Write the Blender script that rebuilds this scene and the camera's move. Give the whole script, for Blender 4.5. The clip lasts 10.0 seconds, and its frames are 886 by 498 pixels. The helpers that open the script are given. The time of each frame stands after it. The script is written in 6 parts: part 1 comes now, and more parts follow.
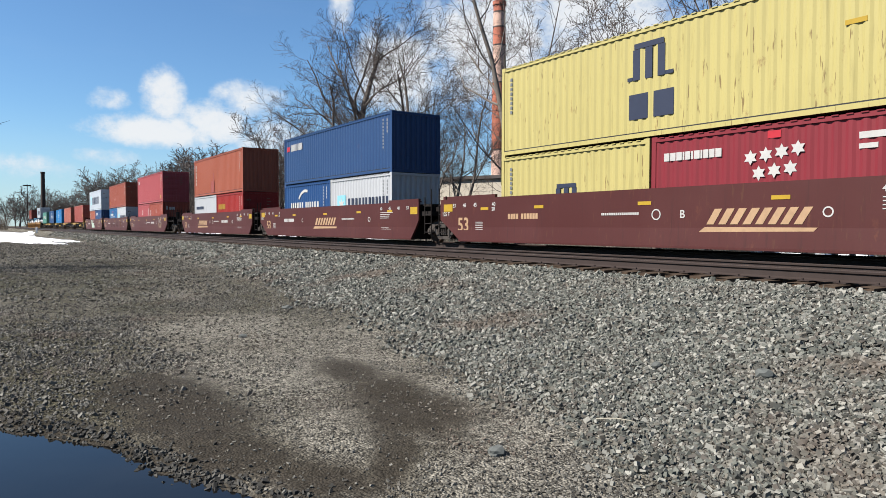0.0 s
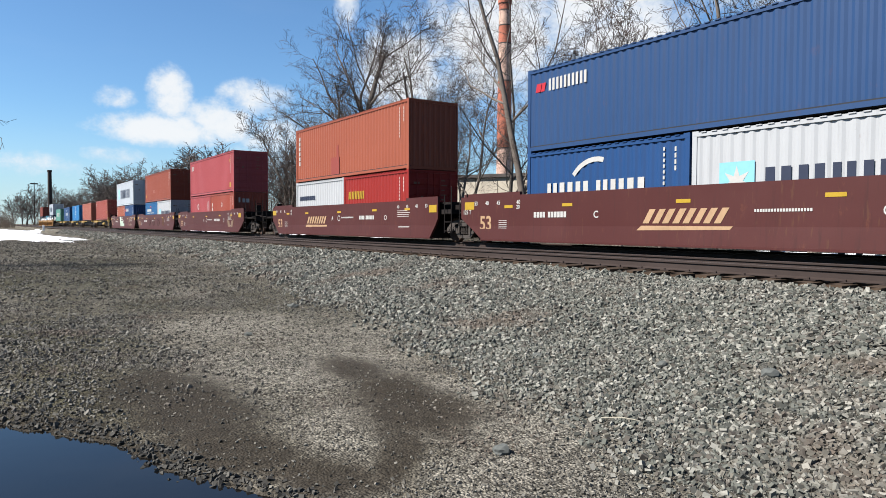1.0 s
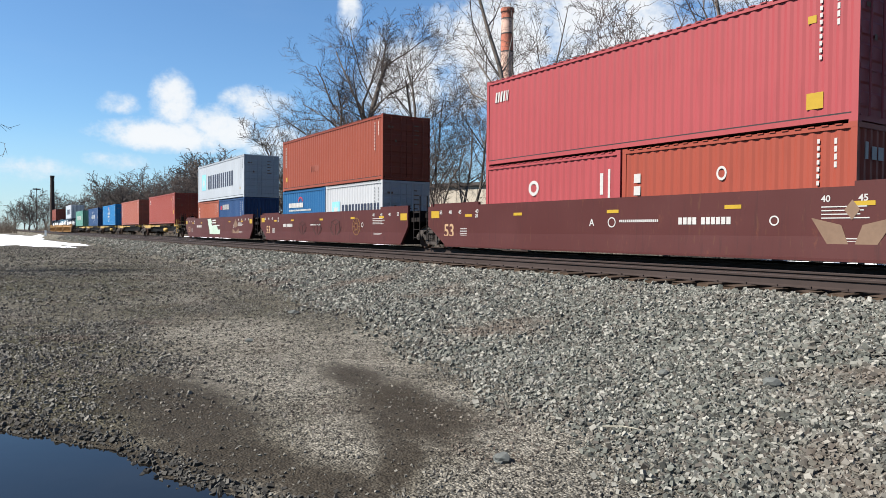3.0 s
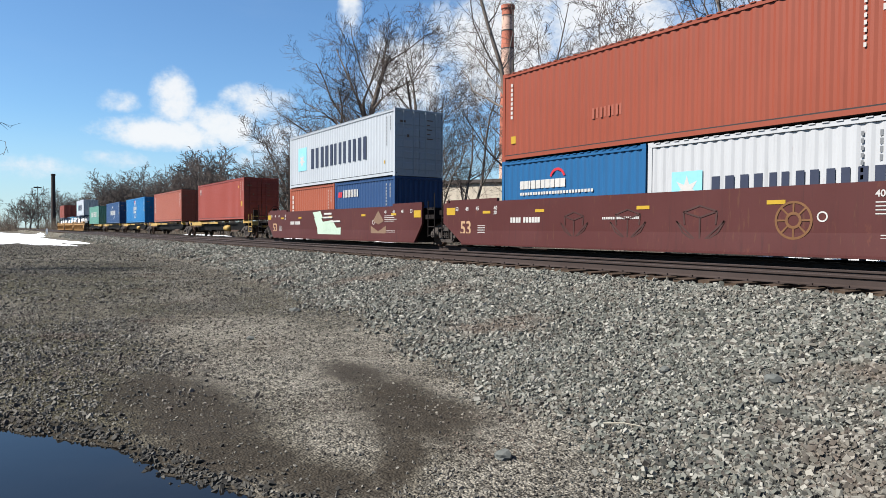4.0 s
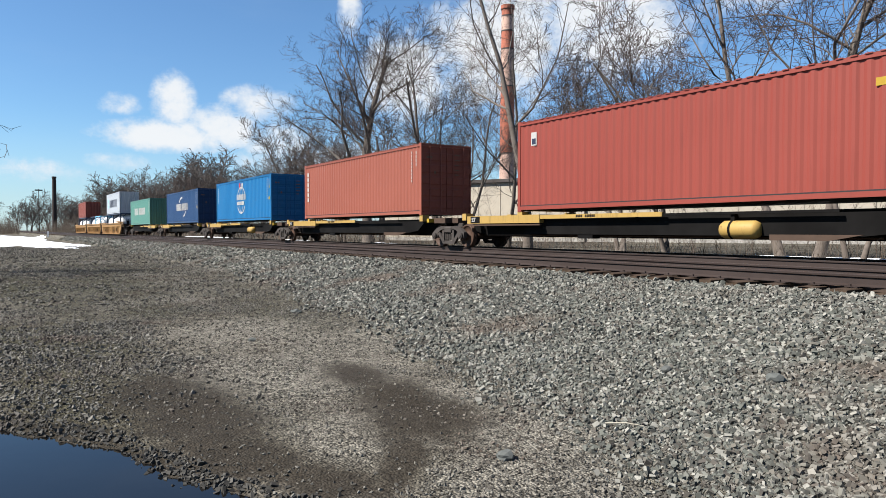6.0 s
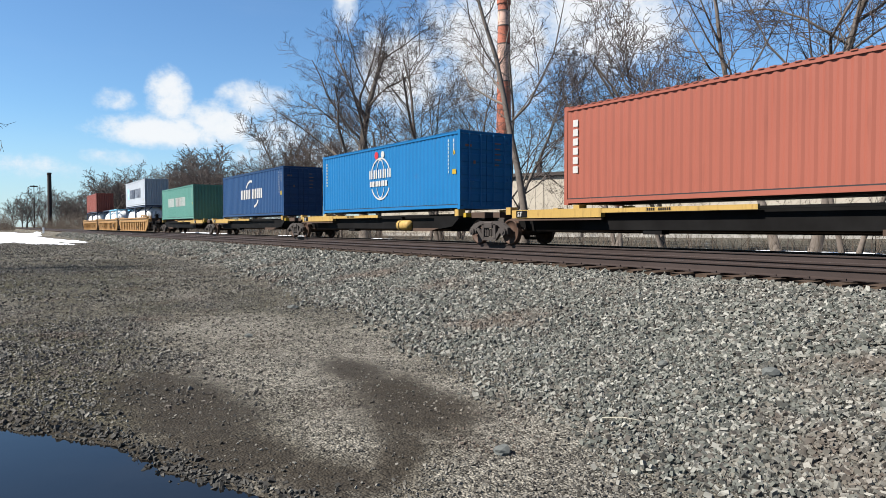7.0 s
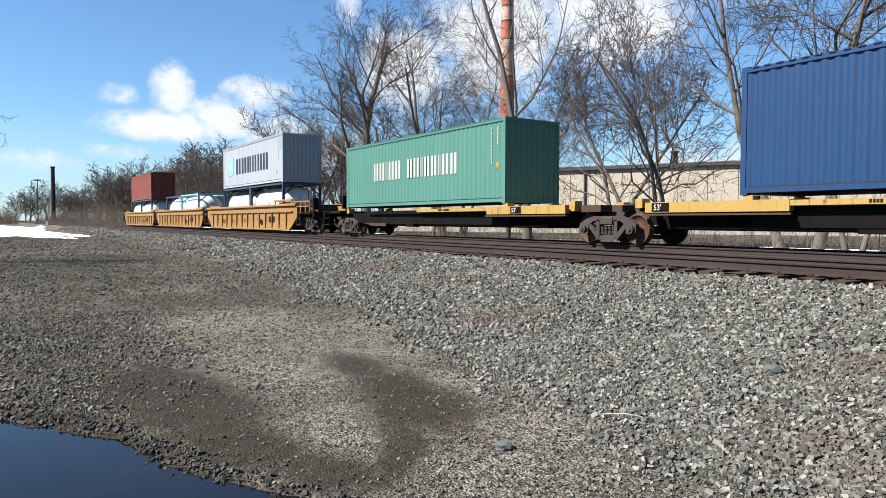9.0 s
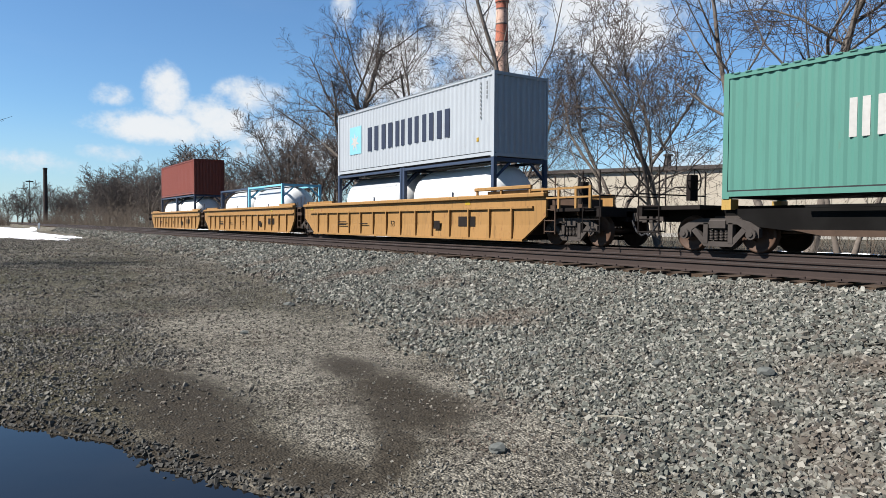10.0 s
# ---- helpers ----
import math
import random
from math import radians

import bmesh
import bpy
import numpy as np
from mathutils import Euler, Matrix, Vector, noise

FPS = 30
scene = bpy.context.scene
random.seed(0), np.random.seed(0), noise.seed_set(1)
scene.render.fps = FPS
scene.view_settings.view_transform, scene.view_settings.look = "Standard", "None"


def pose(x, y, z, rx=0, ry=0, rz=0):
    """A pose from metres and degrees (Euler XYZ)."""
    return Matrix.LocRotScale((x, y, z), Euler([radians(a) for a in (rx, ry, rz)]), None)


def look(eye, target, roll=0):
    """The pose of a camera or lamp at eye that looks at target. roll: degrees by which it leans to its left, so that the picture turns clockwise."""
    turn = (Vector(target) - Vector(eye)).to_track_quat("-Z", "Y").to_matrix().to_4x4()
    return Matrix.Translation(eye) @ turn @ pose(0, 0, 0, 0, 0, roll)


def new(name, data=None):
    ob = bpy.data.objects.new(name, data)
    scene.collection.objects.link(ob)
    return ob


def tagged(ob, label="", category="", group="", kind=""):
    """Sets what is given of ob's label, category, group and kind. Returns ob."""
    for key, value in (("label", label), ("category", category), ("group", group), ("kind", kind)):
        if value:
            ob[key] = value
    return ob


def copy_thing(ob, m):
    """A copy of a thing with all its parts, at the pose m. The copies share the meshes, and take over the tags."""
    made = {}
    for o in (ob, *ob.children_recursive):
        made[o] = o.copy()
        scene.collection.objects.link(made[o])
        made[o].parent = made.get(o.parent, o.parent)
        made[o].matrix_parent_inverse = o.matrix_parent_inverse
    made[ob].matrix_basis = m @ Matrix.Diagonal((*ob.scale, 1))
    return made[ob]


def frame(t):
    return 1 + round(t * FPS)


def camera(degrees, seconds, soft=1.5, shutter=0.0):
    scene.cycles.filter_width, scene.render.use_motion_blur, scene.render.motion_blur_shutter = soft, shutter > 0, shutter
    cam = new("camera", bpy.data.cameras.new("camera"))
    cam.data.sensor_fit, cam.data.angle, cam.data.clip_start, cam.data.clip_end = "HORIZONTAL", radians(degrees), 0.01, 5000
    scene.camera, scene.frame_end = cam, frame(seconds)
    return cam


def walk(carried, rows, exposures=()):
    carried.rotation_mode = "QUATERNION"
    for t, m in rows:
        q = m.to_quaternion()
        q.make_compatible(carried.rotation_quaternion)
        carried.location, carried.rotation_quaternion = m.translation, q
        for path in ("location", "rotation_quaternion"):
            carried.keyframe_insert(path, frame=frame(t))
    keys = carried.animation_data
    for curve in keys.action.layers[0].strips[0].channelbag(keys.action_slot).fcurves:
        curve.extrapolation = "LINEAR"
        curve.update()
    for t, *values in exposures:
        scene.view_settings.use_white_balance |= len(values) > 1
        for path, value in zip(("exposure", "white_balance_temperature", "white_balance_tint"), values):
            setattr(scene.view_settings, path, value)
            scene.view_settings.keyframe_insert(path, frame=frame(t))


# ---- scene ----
EYE = 1.6          # lens above the ground
RAIL = 0.96        # top of the rails
CY = 15.61         # centre of the train's track
NEAR_CY = 11.30    # centre of the empty track
SPEED = 20.53

cam = camera(65.74, 10.0, soft=0.85, shutter=0.0)
TURNS = [  # seconds, yaw, pitch, roll
    (0.0, 55.92, -1.88, -0.10),
    (0.5, 56.41, -2.16, -0.05),
    (1.0, 56.35, -2.00, -0.18),
    (1.5, 56.37, -1.96, -0.24),
    (2.0, 56.45, -1.71, -0.23),
    (2.5, 56.46, -1.32, -0.48),
    (4.0, 56.55, -1.61, -0.33),
    (4.5, 56.73, -1.62, -0.35),
    (5.0, 56.58, -1.28, -1.10),
    (5.5, 56.79, -1.27, -0.33),
    (7.0, 56.34, -1.94, 0.09),
    (7.5, 56.29, -2.13, 0.14),
    (8.0, 56.41, -2.58, 0.08),
    (8.5, 56.26, -2.28, -0.00),
    (9.0, 56.56, -2.32, -0.15),
    (9.5, 56.36, -1.93, -0.31),
    (10.0, 56.07, -2.11, -0.29),
]
walk(cam, [(t, pose(0, 0, EYE, 90 + p, r, y)) for t, y, p, r in TURNS],
     [(0.0, 1.34), (1.0, 1.42), (2.0, 1.46), (4.5, 1.42), (5.5, 1.40), (7.0, 1.44), (8.0, 1.52), (9.0, 1.55), (10.0, 1.34)])

# ---- light ----
SUN_DIR = Vector((-0.20, -0.64, 0.72)).normalized()   # towards the sun
sun = new("sun", bpy.data.lights.new("sun", "SUN"))
sun.data.energy, sun.data.angle, sun.data.color = 5.0, radians(0.6), (1.0, 0.965, 0.915)
sun.matrix_world = look(SUN_DIR * 60, (0, 0, 0))


def link(nt, a, b):
    nt.links.new(a, b)


def node(nt, kind, **kw):
    n = nt.nodes.new(kind)
    for k, v in kw.items():
        if k == "operation":
            n.operation = v
        elif k == "data_type":
            n.data_type = v
        elif k == "blend_type":
            n.blend_type = v
    return n


def put(nt, socket, v):
    if hasattr(v, "is_output"):
        nt.links.new(v, socket)
    else:
        socket.default_value = v


def m_(nt, op, a, b=0.0, c=None, clamp=False):
    n = nt.nodes.new("ShaderNodeMath")
    n.operation, n.use_clamp = op, clamp
    put(nt, n.inputs[0], a)
    put(nt, n.inputs[1], b)
    if c is not None:
        put(nt, n.inputs[2], c)
    return n.outputs[0]


def v_(nt, op, a, b=(0, 0, 0)):
    n = nt.nodes.new("ShaderNodeVectorMath")
    n.operation = op
    put(nt, n.inputs[0], a)
    put(nt, n.inputs[1], b)
    return n.outputs["Value"] if op in ("DOT_PRODUCT", "LENGTH", "DISTANCE") else n.outputs[0]


def mix_(nt, f, a, b):
    n = nt.nodes.new("ShaderNodeMix")
    n.data_type = "RGBA"
    put(nt, n.inputs[0], f)
    put(nt, n.inputs[6], a if hasattr(a, "is_output") else (*a, 1))
    put(nt, n.inputs[7], b if hasattr(b, "is_output") else (*b, 1))
    return n.outputs[2]


def ramp_(nt, x, lo, hi):
    n = nt.nodes.new("ShaderNodeMapRange")
    n.interpolation_type = "SMOOTHSTEP"
    put(nt, n.inputs[0], x)
    n.inputs[1].default_value, n.inputs[2].default_value = lo, hi
    return n.outputs[0]


def noise_(nt, vec, scale, detail=4.0, rough=0.55):
    n = nt.nodes.new("ShaderNodeTexNoise")
    put(nt, n.inputs["Vector"], vec)
    n.inputs["Scale"].default_value, n.inputs["Detail"].default_value, n.inputs["Roughness"].default_value = scale, detail, rough
    return n.outputs[0]


def sky_dir(az, el):
    """Unit vector from degrees left of +y and degrees above the horizon."""
    a, e = radians(az), radians(el)
    return Vector((-math.sin(a) * math.cos(e), math.cos(a) * math.cos(e), math.sin(e)))


world = bpy.data.worlds.new("sky")
scene.world = world
world.use_nodes = True
nt = world.node_tree
nt.nodes.clear()
sky = nt.nodes.new("ShaderNodeTexSky")
sky.sky_type, sky.sun_disc = "NISHITA", False
sky.sun_elevation = math.asin(SUN_DIR.z)
sky.sun_rotation = math.atan2(SUN_DIR.x, SUN_DIR.y)
sky.air_density, sky.dust_density, sky.ozone_density = 1.0, 0.15, 2.5
way = nt.nodes.new("ShaderNodeTexCoord").outputs["Generated"]
puff = noise_(nt, v_(nt, "MULTIPLY", way, (1, 1, 1.6)), 13.0, 8.0, 0.66)
fine = noise_(nt, way, 45.0, 6.0, 0.65)
cover = None
# cumulus banks: azimuth, elevation, half widths in degrees, density
for az, el, wx, wz, dens in ((78.4, 7.3, 4.6, 1.2, 1.5), (78.0, 9.6, 1.5, 2.3, 1.2), (71.6, 9.9, 2.6, 1.5, 1.15), (74.3, 8.2, 2.8, 1.5, 1.4), (81.8, 9.4, 1.5, 0.85, 0.9), (82.0, 5.2, 2.2, 0.7, 0.85), (69.5, 7.0, 3.0, 2.0, 0.9),
                             (64.3, 17.4, 0.9, 2.0, 1.0), (60.0, 12.6, 3.6, 3.6, 1.3), (52.0, 14.8, 6.0, 4.8, 1.25), (43.0, 16.5, 7.0, 4.5, 1.2), (33.0, 19.0, 7.0, 3.0, 1.0), (66.0, 5.5, 7.0, 1.6, 0.8),
                             (33.0, 5.0, 9.0, 1.6, 0.85), (87.5, 4.2, 4.0, 1.0, 0.65), (38.0, 27.0, 16.0, 7.0, 1.0), (150.0, 20.0, 16.0, 5.0, 0.8)):
    c = sky_dir(az, el)
    right = Vector((c.y, -c.x, 0)).normalized()
    up = right.cross(c)
    d = v_(nt, "SUBTRACT", way, tuple(c))
    u = v_(nt, "DOT_PRODUCT", d, tuple(right / math.radians(wx)))
    w = v_(nt, "DOT_PRODUCT", d, tuple(up / math.radians(wz)))
    r = m_(nt, "SQRT", m_(nt, "ADD", m_(nt, "MULTIPLY", u, u), m_(nt, "MULTIPLY", w, w)))
    ahead = m_(nt, "GREATER_THAN", v_(nt, "DOT_PRODUCT", way, tuple(c)), 0.0)
    g = m_(nt, "MULTIPLY", m_(nt, "MULTIPLY", m_(nt, "SUBTRACT", 1.45, r, clamp=True), dens), ahead)
    cover = g if cover is None else m_(nt, "MAXIMUM", cover, g)
ragged = m_(nt, "ADD", m_(nt, "MULTIPLY", m_(nt, "SUBTRACT", puff, 0.5), 2.6), m_(nt, "MULTIPLY", m_(nt, "SUBTRACT", fine, 0.5), 1.1))
thick = m_(nt, "MULTIPLY", m_(nt, "ADD", cover, ragged), ramp_(nt, cover, 0.0, 0.45))
mask = m_(nt, "MULTIPLY", ramp_(nt, thick, 0.10, 1.25), 0.92)
haze = m_(nt, "MULTIPLY", ramp_(nt, noise_(nt, v_(nt, "MULTIPLY", way, (1, 1, 4)), 3.0, 4.0), 0.5, 0.85), 0.07)
mask = m_(nt, "MAXIMUM", mask, haze)
cloud_col = mix_(nt, ramp_(nt, thick, 0.5, 1.5), (6.0, 6.6, 7.2), (7.2, 7.3, 7.4))
back = nt.nodes.new("ShaderNodeBackground")
back.inputs[1].default_value = 0.049
clear = v_(nt, "MULTIPLY", sky.outputs[0], (0.73, 0.97, 1.15))
level = nt.nodes.new("ShaderNodeSeparateXYZ")
link(nt, way, level.inputs[0])
low = m_(nt, "SUBTRACT", 1.0, ramp_(nt, level.outputs[2], -0.02, 0.16))
clear = mix_(nt, m_(nt, "MULTIPLY", low, 0.5), clear, (4.1, 5.4, 6.6))
link(nt, mix_(nt, mask, clear, cloud_col), back.inputs[0])
outw = nt.nodes.new("ShaderNodeOutputWorld")
link(nt, back.outputs[0], outw.inputs[0])


# ---- materials ----
def mat_base(name):
    mat = bpy.data.materials.new(name)
    mat.use_nodes = True
    t = mat.node_tree
    b = t.nodes["Principled BSDF"]
    pos = t.nodes.new("ShaderNodeTexCoord").outputs["Object"]
    return mat, t, b, pos


def bump_(t, b, h, strength, dist):
    n = t.nodes.new("ShaderNodeBump")
    n.inputs["Strength"].default_value, n.inputs["Distance"].default_value = strength, dist
    put(t, n.inputs["Height"], h)
    link(t, n.outputs[0], b.inputs["Normal"])


def paint(name, col, rough=0.5, dirt=0.35, rust=0.25, fade=0.25, runs=0.0):
    """Weathered paint on steel: fading, streaks that run down, rust spots."""
    mat, t, b, pos = mat_base(name)
    big = noise_(t, pos, 0.45, 3.0)
    streak = noise_(t, v_(t, "MULTIPLY", pos, (5.0, 5.0, 0.35)), 1.6, 5.0, 0.6)
    fine = noise_(t, pos, 22.0, 5.0, 0.65)
    pale = tuple(min(1, c * 1.22 + 0.006) for c in col)
    dark = tuple(c * 0.45 + 0.004 for c in col)
    c1 = mix_(t, m_(t, "MULTIPLY", ramp_(t, big, 0.35, 0.75), fade), col, pale)
    c2 = mix_(t, m_(t, "MULTIPLY", ramp_(t, streak, 0.52, 0.80), dirt), c1, dark)
    c2 = mix_(t, m_(t, "MULTIPLY", ramp_(t, fine, 0.5, 0.9), dirt * 0.6), c2, dark)
    spots = m_(t, "MULTIPLY", ramp_(t, noise_(t, v_(t, "MULTIPLY", pos, (1, 1, 0.45)), 3.2, 8.0, 0.7), 0.60, 0.70), rust)
    c3 = mix_(t, spots, c2, (0.12, 0.045, 0.02))
    if runs:
        # thin brown runs below scratches, gathered where the sheet is worn
        thin = noise_(t, v_(t, "MULTIPLY", pos, (9.0, 9.0, 1.1)), 1.5, 3.0, 0.6)
        worn = noise_(t, pos, 0.55, 3.0)
        m = m_(t, "MULTIPLY", ramp_(t, m_(t, "ADD", thin, m_(t, "MULTIPLY", worn, 0.35)), 0.82, 0.89), runs)
        c3 = mix_(t, m, c3, (0.085, 0.045, 0.018))
    link(t, c3, b.inputs["Base Color"])
    b.inputs["Roughness"].default_value = rough
    b.inputs["Specular IOR Level"].default_value = 0.2
    bump_(t, b, fine, 0.15, 0.004)
    return mat


def plain(name, col, rough=0.6, metal=0.0, vary=0.35, scale=9.0, bump=0.0, spec=0.2):
    mat, t, b, pos = mat_base(name)
    n1, n2 = noise_(t, pos, scale, 5.0, 0.6), noise_(t, pos, scale * 0.12, 3.0)
    c = mix_(t, m_(t, "MULTIPLY", ramp_(t, n1, 0.3, 0.8), vary), col, tuple(x * 0.45 for x in col))
    c = mix_(t, m_(t, "MULTIPLY", ramp_(t, n2, 0.35, 0.75), vary * 0.8), c, tuple(min(1, x * 1.35 + 0.01) for x in col))
    link(t, c, b.inputs["Base Color"])
    b.inputs["Roughness"].default_value, b.inputs["Metallic"].default_value = rough, metal
    b.inputs["Specular IOR Level"].default_value = spec
    if bump:
        bump_(t, b, n1, 0.6, bump)
    return mat


CAR_RED = paint("car_red", (0.0430, 0.0098, 0.0085), 0.6, 0.60, 0.25, 0.45, 0.25)
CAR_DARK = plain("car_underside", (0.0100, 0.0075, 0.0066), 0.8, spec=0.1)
YELLOW_CAR = paint("yellow_car", (0.205, 0.110, 0.036), 0.65, 0.95, 0.85, 0.45, 0.6)
SPINE_YELLOW = paint("spine_yellow", (0.2700, 0.1720, 0.0480), 0.6, 0.95, 0.9, 0.3, 0.6)
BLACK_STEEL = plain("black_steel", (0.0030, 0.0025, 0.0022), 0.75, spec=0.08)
TRUCK_STEEL = plain("truck_steel", (0.0380, 0.0310, 0.0270), 0.8, 0.0, 0.5, 14.0, 0.004)
WHEEL_RUST = plain("wheel_rust", (0.0500, 0.0270, 0.0170), 0.7, 0.0, 0.5)
WHEEL_TREAD = plain("wheel_tread", (0.2905, 0.2822, 0.2739), 0.35, 0.9, 0.2)
WHITE_MARK = plain("white_marking", (0.3131, 0.3029, 0.2859), 0.6, 0, 0.25)
TAN_MARK = plain("tan_marking", (0.2739, 0.1743, 0.0996), 0.6, 0, 0.35)
YELLOW_MARK = plain("yellow_marking", (0.2750, 0.1750, 0.0150), 0.5, 0, 0.2)
NAVY_MARK = plain("navy_marking", (0.0183, 0.0232, 0.0415), 0.55, 0, 0.2)
SKY_MARK = plain("pale_blue_marking", (0.15, 0.33, 0.39), 0.5, 0, 0.15)
RED_MARK = plain("red_marking", (0.2988, 0.0166, 0.0249), 0.5, 0, 0.15)
MINT_MARK = plain("mint_graffiti", (0.2656, 0.3320, 0.2656), 0.6, 0, 0.25)
GREY_MARK = plain("grey_graffiti", (0.1245, 0.0789, 0.0515), 0.6, 0, 0.3)
GRIME = plain("brown_grime", (0.0498, 0.0299, 0.0199), 0.8, 0, 0.5, 5.0)
DARK_GREY = plain("grey_marking", (0.105, 0.11, 0.115), 0.6, 0, 0.3)
FAINT_BLACK = plain("faint_black_spray", (0.036, 0.016, 0.014), 0.7, 0, 0.4)
OCHRE = plain("ochre_spray", (0.10, 0.046, 0.018), 0.7, 0, 0.4)
RUBBER = plain("gasket", (0.0166, 0.0166, 0.0183), 0.7)
ROD = plain("galvanised_rod", (0.2988, 0.2988, 0.3071), 0.45, 0.4, 0.3)
TANK_WHITE = paint("tank_white", (0.4980, 0.4980, 0.4897), 0.45, 0.25, 0.05, 0.1)
TANK_BAND = plain("tank_cladding", (0.2988, 0.3071, 0.3154), 0.5, 0.3, 0.2)
FRAME_DARK = paint("tank_frame_dark", (0.0291, 0.0415, 0.0706), 0.5, 0.4, 0.2, 0.2)
FRAME_BLUE = paint("tank_frame_blue", (0.1328, 0.3486, 0.4565), 0.5, 0.4, 0.2, 0.2)


def hue(name, col, **kw):
    return paint(name, col, **{**dict(rough=0.5, dirt=0.28, rust=0.12, fade=0.22), **kw})


PALE_YELLOW = hue("faded_yellow", (0.2839, 0.2407, 0.0905), dirt=0.4, rust=0.5, runs=0.75)
MAROON = hue("maroon", (0.1295, 0.0149, 0.0199))
STEEL_BLUE = hue("steel_blue", (0.0133, 0.0365, 0.0946))
DEEP_BLUE = hue("deep_blue", (0.0091, 0.0365, 0.1079))
WHITE_C = hue("off_white", (0.2735, 0.2778, 0.2829), rust=0.2)
ORANGE_C = hue("faded_orange", (0.1901, 0.0498, 0.0257))
BRIGHT_RED = hue("bright_red", (0.1726, 0.0116, 0.0083))
ROSE_RED = hue("rose_red", (0.2083, 0.0382, 0.0407))
BRICK_ORANGE = hue("brick_orange", (0.1809, 0.0365, 0.0216))
BROWN_C = hue("oxide_brown", (0.1552, 0.0349, 0.0183))
MID_BLUE = hue("mid_blue", (0.0083, 0.0606, 0.1469))
PALE_GREY = hue("pale_grey", (0.2500, 0.2680, 0.2860))
SPINE_R = hue("oxide_red", (0.1680, 0.0340, 0.0240))
SPINE_B = hue("salmon_brown", (0.1901, 0.0564, 0.0365))
AZURE_BLUE = hue("azure_blue", (0.0042, 0.0880, 0.2150))
NAVY_C = hue("navy_blue", (0.0091, 0.0332, 0.0880))
GREEN_C = hue("sea_green", (0.0548, 0.1461, 0.1170))
RUST_C = hue("dull_brown", (0.1295, 0.0324, 0.0216))


# patches of the lot: centre and two half axes, in metres on the ground
DAMP = ((-6.14, 1.45, 0.41, 0.47, 1.49, -0.3),
         (-6.94, 1.33, 0.35, 0.54, 1.06, -0.12),
         (-4.73, 1.46, 0.3, 0.46, 0.57, -0.11),
         (-4.07, 1.76, 0.31, 0.42, 0.41, -0.12),
         (-5.0, 3.05, 0.66, 0.24, 0.58, -0.54),
         (-5.71, 3.24, 0.66, 0.08, 0.5, -0.51),
         (-4.12, 2.38, 0.24, 0.06, 0.54, -0.47),
         (-5.0, 0.80, 1.7, 0.66, 0.12, -0.30),
         (-6.25, 0.32, 0.45, 0.5, 0.2, -0.18),
         (-6.86, 3.38, 0.61, 0.16, 0.44, -0.35))
PALE = ((-10.68, 3.31, 1.06, 1.14, 1.41, -0.67),
         (-7.26, 2.75, 0.63, 0.45, 1.14, -0.54),
         (-4.84, 2.24, 0.36, 0.3, 0.8, -0.33),
         (-3.35, 2.77, 0.42, 0.47, 0.37, -0.39),
         (-5.3, 3.88, 0.98, 0.06, -0.15, -0.23),
         (-8.63, 4.08, 1.62, 0.61, 1.21, -1.0),
         (-7.84, 2.42, 0.5, 0.49, 1.05, -0.43),
         (-4.01, 3.53, 0.58, 0.14, 0.32, -0.48))
OLIVE = ((-23.16, 1.24, 1.61, 2.77, 5.53, -0.19),
         (-11.48, 0.46, 0.68, 1.09, 2.36, -0.04),
         (-32.19, 4.21, 2.23, 2.25, 4.2, -0.55),
         (-14.67, 2.73, 0.41, 0.66, 1.44, -0.23),
         (-7.69, 0.59, 0.36, 0.56, 1.45, -0.08))


